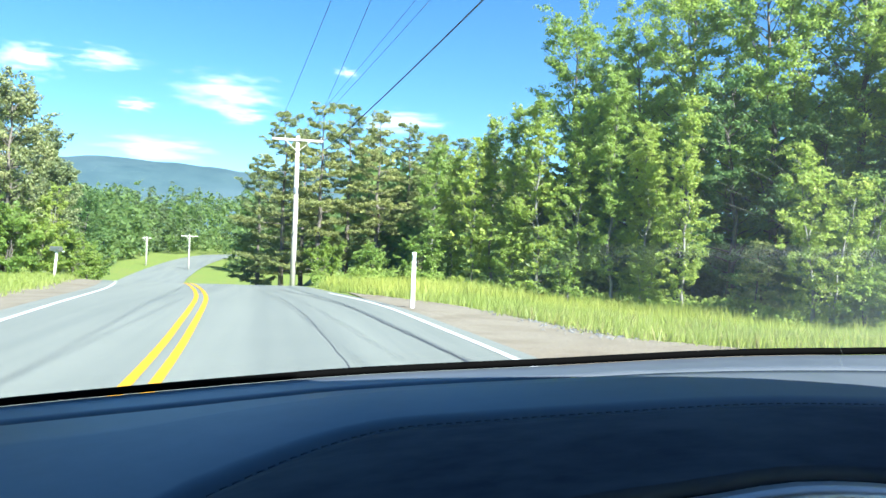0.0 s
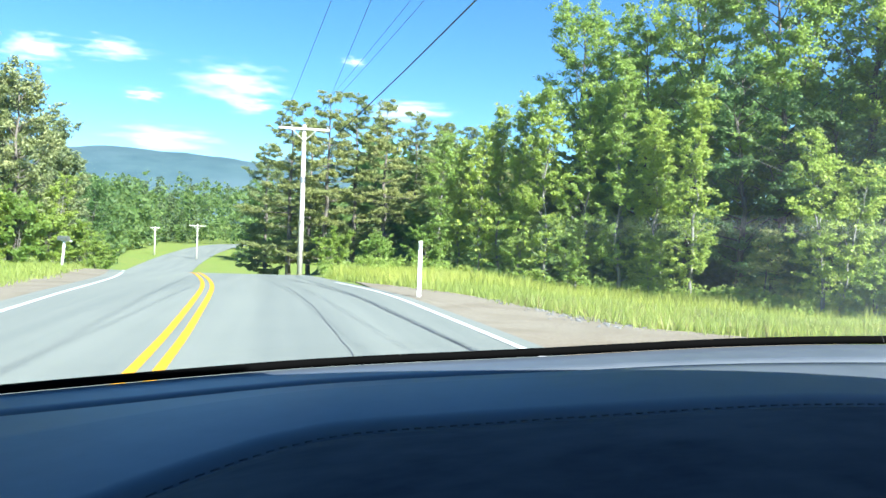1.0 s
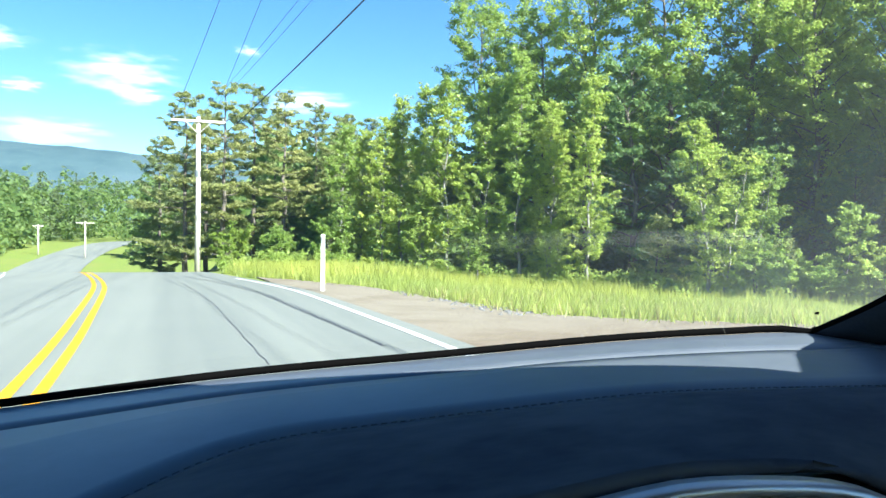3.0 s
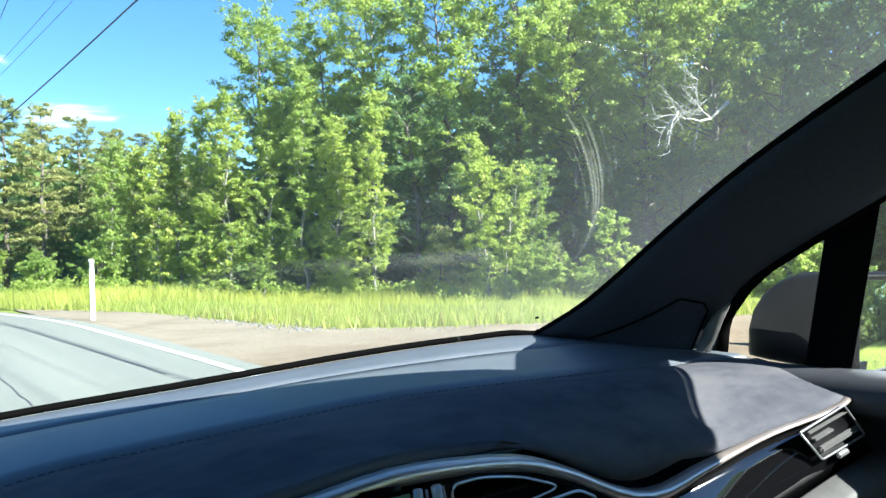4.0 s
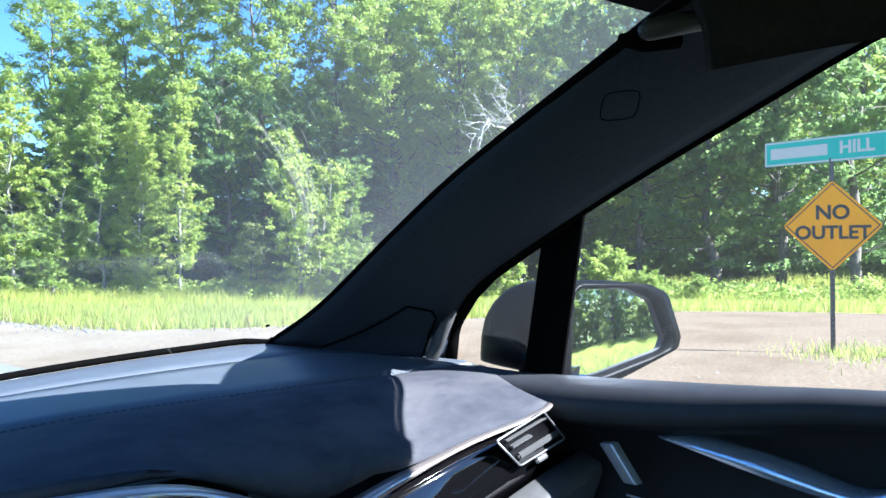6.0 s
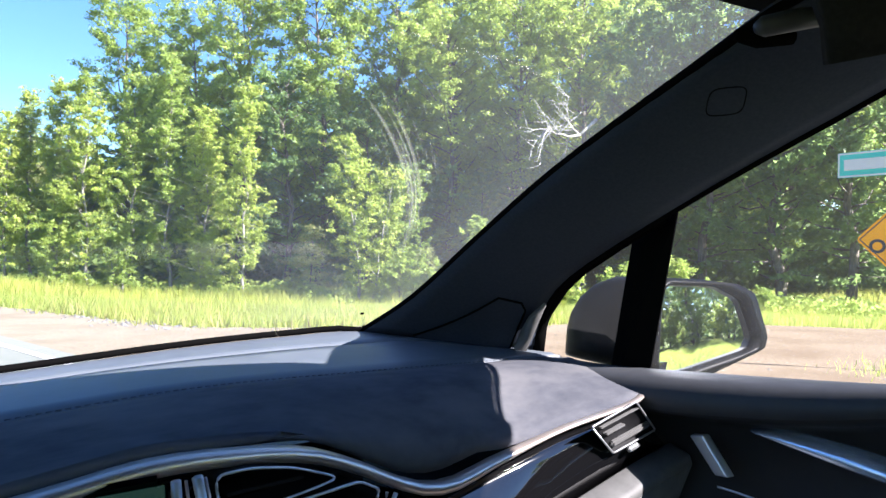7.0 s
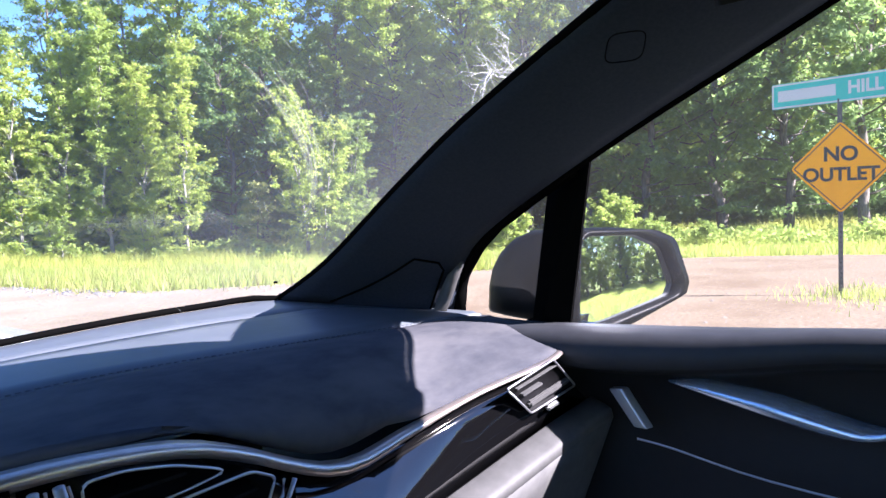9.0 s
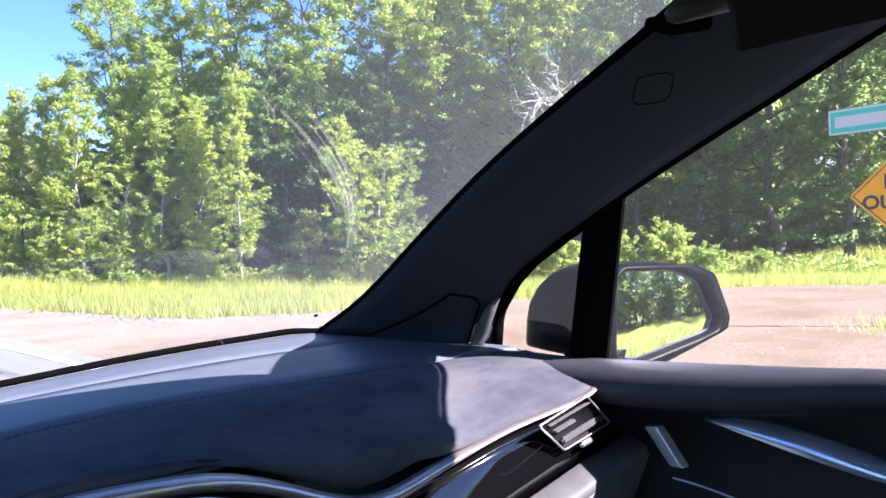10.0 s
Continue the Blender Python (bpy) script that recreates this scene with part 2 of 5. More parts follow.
def box_bm(size, at=(0, 0, 0), bevel=0.0, turn=None):
    bm = bmesh.new()
    m = Matrix.Translation(at) @ (turn or Matrix()) @ Matrix.Diagonal((*size, 1))
    bmesh.ops.create_cube(bm, size=1, matrix=m)
    if bevel:
        bmesh.ops.bevel(bm, geom=bm.edges[:], offset=bevel, segments=2, affect="EDGES", clamp_overlap=True)
    return bm


def tube(path, radii, sides=8):
    """Vertices and faces of a tube along a path, with a radius at each point."""
    verts, faces = [], []
    path = [Vector(p) for p in path]
    for i, p in enumerate(path):
        d = (path[min(i + 1, len(path) - 1)] - path[max(i - 1, 0)]).normalized()
        a = d.cross(Vector((0, 0, 1)) if abs(d.z) < 0.95 else Vector((1, 0, 0))).normalized()
        b = d.cross(a)
        r = radii[i] if isinstance(radii, (list, tuple)) else radii
        for k in range(sides):
            t = 2 * math.pi * k / sides
            verts.append(p + a * (r * math.cos(t)) + b * (r * math.sin(t)))
    for i in range(len(path) - 1):
        for k in range(sides):
            faces.append((i * sides + k, i * sides + (k + 1) % sides, (i + 1) * sides + (k + 1) % sides, (i + 1) * sides + k))
    faces.append(tuple(range(sides))[::-1])
    faces.append(tuple((len(path) - 1) * sides + k for k in range(sides)))
    return verts, faces


def loft(rails, closed=False):
    """Faces between polylines of equal length."""
    n = len(rails[0])
    verts = [v for r in rails for v in r]
    faces = []
    for i in range(len(rails) - 1 + (1 if closed else 0)):
        j = (i + 1) % len(rails)
        for k in range(n - 1):
            faces.append((i * n + k, i * n + k + 1, j * n + k + 1, j * n + k))
    return verts, faces


def curve_through(keys, xs):
    """Smooth values at xs of a curve through (x, value) keys."""
    kx = [k[0] for k in keys]
    out = []
    for x in xs:
        i = max(0, min(len(kx) - 2, int(np.searchsorted(kx, x)) - 1))
        x0, x1 = kx[i], kx[i + 1]
        t = min(1.0, max(0.0, (x - x0) / (x1 - x0)))
        m = []
        for j in (i, i + 1):
            a, b = max(0, j - 1), min(len(kx) - 1, j + 1)
            m.append((keys[b][1] - keys[a][1]) / (kx[b] - kx[a]) * (x1 - x0))
        h = (2 * t**3 - 3 * t**2 + 1, t**3 - 2 * t**2 + t, -2 * t**3 + 3 * t**2, t**3 - t**2)
        out.append(h[0] * keys[i][1] + h[1] * m[0] + h[2] * keys[i + 1][1] + h[3] * m[1])
    return out


# ------------------------------------------------------------------ ground, road, gravel
def polar(az, r):
    return r * math.sin(radians(az)), r * math.cos(radians(az))


def height(x, y):
    r = math.hypot(x, y)
    z = -0.25 * ss(16, 32, y) - 3.4 * ss(30, 72, y) * max(1 - ss(0, 5, x), ss(55, 90, y)) + 2.6 * ss(85, 200, y)
    right = -0.75 * ss(13, 28, r) * ss(4, 12, x)
    z = min(z, right) if y > 0 else right
    z += 0.18 * ss(5.5, 9, -x) * (1 - ss(20, 60, r)) * ss(0, 20, y)
    if r > 250:
        z += 14 * ss(250, 900, r)
    return z


ROAD = [(-80, -0.6), (-20, -0.8), (5, -0.9), (12, -1.05), (22, -1.6), (33, -3.0), (45, -5.6), (60, -9.0), (80, -12.6), (110, -15.2), (150, -15.0), (190, -11.5), (230, -3.0)]


def road_x(y):
    return curve_through(ROAD, [y])[0]


def strip(name, ys, left, right, lift, mat, cols=2, wobble=0.0):
    """A strip that follows the road between two offsets from its centre line."""
    rng = random.Random(7)
    rails = []
    for c in range(cols + 1):
        f = c / cols
        rail = []
        for y in ys:
            l, r = (left(y) if callable(left) else left), (right(y) if callable(right) else right)
            o = l + (r - l) * f + (rng.uniform(-wobble, wobble) if c in (0, cols) else 0)
            x = road_x(y) + o
            rail.append((x, y, height(x, y) + lift))
        rails.append(rail)
    v, f = loft(rails[::-1])
    return mesh_object(name, v, f, mat)


radii = [0.5 * k for k in range(0, 90)] + [45 * 1.07**k for k in range(0, 69)]
verts, faces = [(0, 0, 0)], []
SEG = 240
for r in radii[1:]:
    for k in range(SEG):
        a = 2 * math.pi * k / SEG
        x, y = r * math.sin(a), r * math.cos(a)
        verts.append((x, y, height(x, y) - 0.03))
for k in range(SEG):
    faces.append((0, 1 + (k + 1) % SEG, 1 + k))
for i in range(len(radii) - 2):
    for k in range(SEG):
        a, b = 1 + i * SEG, 1 + (i + 1) * SEG
        faces.append((a + k, a + (k + 1) % SEG, b + (k + 1) % SEG, b + k))
ground = tagged(mesh_object("ground", verts, faces, M["grass_ground"], None, True), "mown and wild green grass verge and meadow ground", "ground", kind="structure")

ys = [-80 + 2 * k for k in range(0, 40)] + [0.5 * k for k in range(0, 130)] + [65 + 3 * k for k in range(0, 56)]
road = tagged(strip("road", ys, -3.5, 4.35, 0.02, M["asphalt"], 8), "worn pale grey asphalt country road over a crest", "road", kind="structure")
for k, o in enumerate((-0.40, -0.16)):
    tagged(strip("yellow_line", [y for y in ys if y < 42], o, o + 0.11, 0.026, M["yellow_paint"], 1), "solid yellow painted centre line on asphalt", "road marking", "double yellow centre line", "structure")
tagged(strip("white_line", [y for y in ys if y < 52], -3.05, -2.94, 0.026, M["white_paint"], 1), "solid white painted edge line on asphalt", "road marking", "edge lines", "structure")
tagged(strip("white_line", [y for y in ys if y < 27], 3.95, 4.07, 0.026, M["white_paint"], 1), "solid white painted edge line on asphalt", "road marking", "edge lines", "structure")


def apron_edge(az):
    """Distance from the car to the far edge of the gravel, by bearing in degrees."""
    return curve_through([(-5, 33), (5, 29), (12, 22), (20, 15.8), (28, 13.6), (40, 13.4), (55, 14.8), (70, 17.5), (85, 19), (100, 20), (130, 20)], [az])[0]


WOOD_EDGE = [(0, 39), (14, 37.5), (26, 34.5), (36, 29.5), (46, 27.5), (60, 26.5), (80, 27), (120, 30)]
rails = []
for i in range(0, 16):
    rail = []
    for k in range(0, 111):
        az = 4 + k
        r0 = curve_through(WOOD_EDGE, [az])[0] + 0.7 * noise.noise(Vector((az * 0.6, 9, 0)))
        r = r0 + (90 - r0) * (i / 15) ** 1.6
        x, y = polar(az, r)
        rail.append((x, y, height(x, y) + 0.01))
    rails.append(rail)
v, f = loft(rails)
tagged(mesh_object("wood_floor", v, f, M["litter"], None, True), "dark leaf litter on the shaded floor of the wood", "ground", kind="structure")

rails = []
for i in range(0, 41):
    f = i / 40
    rail = []
    for k in range(0, 91):
        az = 2 + 1.2 * k
        a = radians(az)
        far = apron_edge(az) + 0.25 * noise.noise(Vector((az * 0.9, 0, 0))) + 0.5 * noise.noise(Vector((az * 0.2, 3, 0)))
        near = 3.3 / math.sin(a)
        for _ in range(6):
            near = (road_x(min(40, near * math.cos(a))) + 4.3) / math.sin(a)
        near = max(1.5, min(near, far - 0.1, 30))
        r = near + (far - near) * f
        x, y = r * math.sin(a), r * math.cos(a)
        rail.append((x, y, height(x, y) + 0.004 + 0.012 * noise.noise(Vector((x * 1.5, y * 1.5, 0)))))
    rails.append(rail)
v, f = loft(rails)
tagged(mesh_object("gravel", v, f, M["gravel"], None, True), "pale tan gravel turnout and side road mouth", "gravel", kind="structure")
v, f = loft([[(-3.45 + road_x(y) - w - 0.25 * noise.noise(Vector((y * 0.3, 0, 5))) * w, y, height(road_x(y) - 3.45 - w, y) + 0.012 - 0.02 * w) for y in range(-40, 60)] for w in (0.0, 0.7, 1.5)])
tagged(mesh_object("gravel_shoulder", v, f, M["gravel"], None, True), "narrow sandy shoulder beside the asphalt", "gravel", kind="structure")
# tar seams and cracks in the asphalt
for pts in (((2.35, 9.0), (2.1, 13), (1.75, 18), (1.1, 24), (0.3, 29)), ((0.9, 8.0), (0.7, 15), (0.2, 23))):
    ls, rs = [], []
    for k in range(41):
        t = k / 40 * (len(pts) - 1)
        i = min(int(t), len(pts) - 2)
        x = pts[i][0] + (pts[i + 1][0] - pts[i][0]) * (t - i) + 0.03 * noise.noise(Vector((k * 0.7, pts[0][0], 0)))
        y = pts[i][1] + (pts[i + 1][1] - pts[i][1]) * (t - i)
        w = 0.016 if pts[0][0] > 2 else 0.006
        ls.append((x - w, y, height(x, y) + 0.0245)), rs.append((x + w, y, height(x, y) + 0.0245))
    v, f = loft([rs, ls])
    tagged(mesh_object("tar_seam", v, f, M["tar"]), "dark tar-sealed crack along the asphalt", "crack", "tar seams", "structure")


# ------------------------------------------------------------------ plants
def leaves(rng, centres, spread, flat, count, size, slim=0.55, up=0.6):
    """Small three-cornered leaves round the centres: vertices and faces."""
    n = len(centres) * count
    c = np.repeat(np.array(centres, float), count, axis=0)
    off = rng.normal(size=(n, 3))
    off /= np.linalg.norm(off, axis=1, keepdims=True)
    off *= (rng.random((n, 1)) ** 0.5) * np.array([spread, spread, spread * flat])
    c = c + off
    nrm = rng.normal(size=(n, 3)) + np.array([0, 0, up * 2.0]) + off / max(spread, 0.01) * 0.8
    nrm /= np.linalg.norm(nrm, axis=1, keepdims=True)
    ax = np.cross(nrm, rng.normal(size=(n, 3)))
    ax /= np.linalg.norm(ax, axis=1, keepdims=True)
    bx = np.cross(nrm, ax)
    s = size * (0.6 + 0.8 * rng.random((n, 1)))
    tip, wide = c + ax * s * 0.6, c - ax * s * 0.4
    v = np.stack([tip, wide + bx * s * slim * 0.6 + nrm * s * 0.1, wide - bx * s * slim * 0.6 - nrm * s * 0.1], 1).reshape(-1, 3)
    idx = np.arange(n) * 3
    f = np.stack([idx, idx + 1, idx + 2], 1)
    return v, f


def leaf_object(name, sets, mat, parent):
    vs, fs, o = [], [], 0
    for v, f in sets:
        vs.append(v), fs.append(f + o)
        o += len(v)
    v, f = np.concatenate(vs), np.concatenate(fs)
    me = bpy.data.meshes.new(name)
    me.vertices.add(len(v)), me.loops.add(len(f) * 3), me.polygons.add(len(f))
    me.vertices.foreach_set("co", v.astype(np.float32).ravel())
    me.loops.foreach_set("vertex_index", f.astype(np.int32).ravel())
    me.polygons.foreach_set("loop_start", np.arange(0, len(f) * 3, 3, dtype=np.int32))
    me.update(calc_edges=True)
    me.materials.append(mat)
    ob = new(name, me)
    ob.parent = parent
    return ob


def limb_path(rng, start, direction, length, bend, steps=5):
    p, d, out = Vector(start), Vector(direction).normalized(), [Vector(start)]
    for _ in range(steps):
        d = (d + Vector(rng.normal(size=3).tolist()) * bend + Vector((0, 0, 0.06))).normalized()
        p = p + d * (length / steps)
        out.append(p.copy())
    return out


class Wood:
    """Gathers the tubes of a trunk and its limbs."""

    def __init__(self):
        self.verts, self.faces = [], []

    def add(self, path, rad, sides):
        v, f = tube(path, rad, sides)
        o = len(self.verts)
        self.verts.extend(v)
        self.faces.extend([tuple(i + o for i in q) for q in f])


def broadleaf(name, seed, tall, wide, first, limbs, twig, per, leaf, mat, bark, trunk_r, label, stems=1, rise=0.25, narrow=0.0):
    """A tree with a tapered trunk, limbs, twigs and sprays of leaves. wide: crown radius; first: height of the first limb;
    rise: how steeply the limbs climb; narrow: 0 for a round crown, 1 for one that tapers to its top."""
    rng = np.random.default_rng(seed)
    t = thing(name, label, "tree")
    wood, centres = Wood(), []
    for s in range(stems):
        a0 = rng.random() * 6.28
        base = Vector((0.22 * math.cos(a0), 0.22 * math.sin(a0), 0)) * (stems > 1)
        lean = Vector((math.cos(a0), math.sin(a0), 0)) * (rng.uniform(0.07, 0.16) if stems > 1 else 0.03)
        high = tall * (1.0 if s == 0 else rng.uniform(0.72, 0.95))
        n = 10
        sway = tall * 0.008
        trunk = [base + lean * (high * k / n) + Vector((rng.normal() * sway, rng.normal() * sway, high * 0.97 * k / n - (0.3 if k == 0 else 0))) for k in range(n + 1)]
        wood.add(trunk, [trunk_r * (1.25 if k == 0 else 1) * (1 - 0.9 * k / n) for k in range(n + 1)], 8)
        count = limbs // stems
        for i in range(count):
            f = (i + rng.random()) / count
            h = first + (high * 0.96 - first) * f
            a = i * 2.4 + rng.normal() * 0.5
            round_crown = math.sin(math.pi * (0.16 + 0.74 * f)) ** 0.75
            cone = (0.55 + 0.45 * ss(0, 0.25, f)) * (1 - 0.80 * f**1.4)
            lobe = 1.0 + 0.75 * noise.noise(Vector((1.5 * math.cos(a), 1.5 * math.sin(a), 4.0 * f + seed)))
            reach = wide * (round_crown * (1 - narrow) + cone * narrow) * lobe * rng.uniform(0.65, 1.08)
            k = h / (high * 0.97) * n
            j = min(n - 1, int(k))
            start = trunk[j].lerp(trunk[j + 1], k - j)
            path = limb_path(rng, start, (math.cos(a), math.sin(a), rise + 0.8 * f), reach, 0.15, 6)
            wood.add(path, [max(0.004, trunk_r * 0.30 * (1 - 0.6 * f) * (1 - 0.88 * q / 6)) for q in range(7)], 3)
            out = (path[6] - path[0]).normalized()
            side = out.cross(Vector((0, 0, 1))).normalized()
            for q in range(max(5, int(2.6 * reach / twig))):
                g = (0.22 + 0.78 * rng.random() ** 0.8) * 6
                m = min(5, int(g))
                p = path[m].lerp(path[m + 1], g - m)
                d = (out * rng.uniform(0.2, 0.9) + side * rng.choice((-1, 1)) * rng.uniform(0.3, 1.0) + Vector((0, 0, rng.normal() * 0.32))).normalized()
                d = d * (twig * rng.uniform(0.5, 1.2))
                if q % 5 == 0:
                    wood.add([p, p + d], [max(0.003, trunk_r * 0.05), 0.002], 3)
                for u in (0.35, 0.7, 1.0):
                    centres.append(tuple(p + d * u + Vector((0, 0, -0.06 * twig * u * u))))
    mesh_object("trunk", wood.verts, wood.faces, bark, t, True)
    leaf_object("crown", [leaves(rng, centres, twig * 0.34, 0.55, per, leaf)], mat, t)
    return t


def pine(name, seed, tall, wide, first, label, per=17, leaf=0.19):
    """A white pine: straight trunk, level whorled branches that carry flat fans of needles, with gaps between the layers."""
    rng = np.random.default_rng(seed)
    t = thing(name, label, "tree")
    wood, centres = Wood(), []
    r0 = 0.016 * tall
    wood.add([(rng.normal() * 0.05, rng.normal() * 0.05, tall * k / 8 - (0.3 if k == 0 else 0)) for k in range(9)], [r0 * (1 - 0.93 * k / 8) for k in range(9)], 8)
    h = first * 0.4
    while h < tall - 0.15:
        f = max(0.0, (h - first) / (tall - first))
        turn = rng.random() * 6.28
        for i in range(5):
            if rng.random() < 0.16:
                continue
            a = turn + i * 1.257 + rng.normal() * 0.25
            reach = wide * (0.62 + 0.38 * ss(0, 0.3, f)) * (1 - 0.84 * f**2.0) * rng.uniform(0.45, 1.15) + 0.12
            bare = h < first
            path = limb_path(rng, (0, 0, h + rng.normal() * 0.1), (math.cos(a), math.sin(a), -0.05 + 0.75 * f**1.8), reach * (0.5 if bare else 1), 0.07, 5)
            wood.add(path, [max(0.004, 0.18 * r0 * (1 - 0.5 * f) * (1 - 0.8 * q / 5)) for q in range(6)], 4)
            if bare:
                continue
            side = Vector((-math.sin(a), math.cos(a), 0))
            out = Vector((math.cos(a), math.sin(a), 0))
            for q in range(max(4, int(reach * 6.5))):
                g = (0.25 + 0.75 * rng.random()) * 5
                m = min(4, int(g))
                p = path[m].lerp(path[m + 1], g - m)
                d = (side * rng.choice((-1, 1)) + out * rng.uniform(0.2, 1.0)).normalized() * (reach * 0.30 * (1.25 - g / 5) + 0.12)
                for u in (0.4, 1.0):
                    centres.append(tuple(p + d * u + Vector((0, 0, 0.05 + rng.normal() * 0.035))))
        h += (0.42 + 0.36 * rng.random()) * (tall / 10) ** 0.6
    centres += [(0, 0, tall - 0.05), (0, 0, tall - 0.25), (0.05, 0, tall - 0.45)]
    mesh_object("trunk", wood.verts, wood.faces, M["bark"], t, True)
    leaf_object("crown", [leaves(rng, centres, 0.20, 0.42, per, leaf, 0.17, 0.6)], M["needle"], t)
    return t


def stand(ob, x, y, turn=0.0, s=1.0, sink=0.05):
    ob.matrix_world = Matrix.Translation((x, y, height(x, y) - sink)) @ Matrix.Rotation(radians(turn), 4, "Z") @ Matrix.Diagonal((s, s, s, 1))


def again(ob, x, y, turn=0.0, s=1.0, label="", group=""):
    c = copy_thing(ob, Matrix())
    stand(c, x, y, turn, s)
    return tagged(c, label, "", group)


# tall maples of the wood
maple_a = broadleaf("maple_tree", 11, 17.5, 4.6, 2.6, 66, 0.95, 17, 0.155, M["leaf_maple"], M["bark"], 0.26, "tall full green maple at the edge of the wood")
maple_b = broadleaf("maple_tree", 12, 15.5, 4.0, 2.0, 62, 0.90, 17, 0.155, M["leaf_maple"], M["bark"], 0.23, "tall rounded green maple in the wood")
dark_a = broadleaf("beech_tree", 13, 15.0, 4.2, 1.6, 56, 1.0, 12, 0.215, M["leaf_dark"], M["bark"], 0.22, "green beech, its leaves coloured dark for the shade of the wood", rise=0.1)
dark_b = broadleaf("beech_tree", 14, 12.5, 3.8, 1.0, 52, 1.0, 12, 0.215, M["leaf_dark"], M["bark"], 0.2, "low-branched green beech, its leaves coloured dark for the wood's shade", rise=0.1)
birch_a = broadleaf("poplar_sapling", 21, 9.8, 1.75, 0.7, 60, 0.50, 11, 0.115, M["leaf_birch"], M["bark_pale"], 0.075, "slender bright green young poplar by the grass", rise=0.7, narrow=0.75)
birch_b = broadleaf("poplar_sapling", 22, 8.4, 1.85, 0.5, 56, 0.50, 11, 0.115, M["leaf_birch"], M["bark_pale"], 0.07, "bright green young poplar with a pale stem", rise=0.7, narrow=0.6)
birch_c = broadleaf("birch_clump", 23, 6.2, 1.55, 0.35, 66, 0.45, 11, 0.105, M["leaf_birch"], M["bark_pale"], 0.05, "many-stemmed bright green birch clump at the wood's edge", stems=3, rise=0.6, narrow=0.35)
silver_a = broadleaf("locust_tree", 27, 10.0, 2.9, 1.2, 58, 0.70, 14, 0.15, M["leaf_silver"], M["bark"], 0.17, "pale silver-green locust tree across the road")
small_a = broadleaf("maple_sapling", 24, 3.1, 0.85, 0.7, 16, 0.34, 10, 0.12, M["leaf_birch"], M["bark"], 0.025, "small yellow-green maple sapling with a thin stem", rise=0.5)
bush_a = broadleaf("shrub", 25, 1.7, 1.05, 0.08, 40, 0.34, 11, 0.095, M["leaf_birch"], M["bark"], 0.02, "low sunlit yellow-green shrub in the grass", stems=5, rise=0.5)
bush_b = broadleaf("shrub", 26, 2.3, 1.3, 0.08, 44, 0.38, 11, 0.105, M["leaf_maple"], M["bark"], 0.025, "rounded green shrub at the wood's edge", stems=5, rise=0.4)
pine_a = pine("white_pine", 31, 10.6, 2.9, 0.9, "grey-green white pine beside the road")
pine_b = pine("white_pine", 32, 9.8, 2.5, 2.2, "white pine with bare lower trunk")
pine_c = pine("white_pine", 33, 3.0, 1.1, 0.2, "small young pine under the saplings", 8, 0.15)

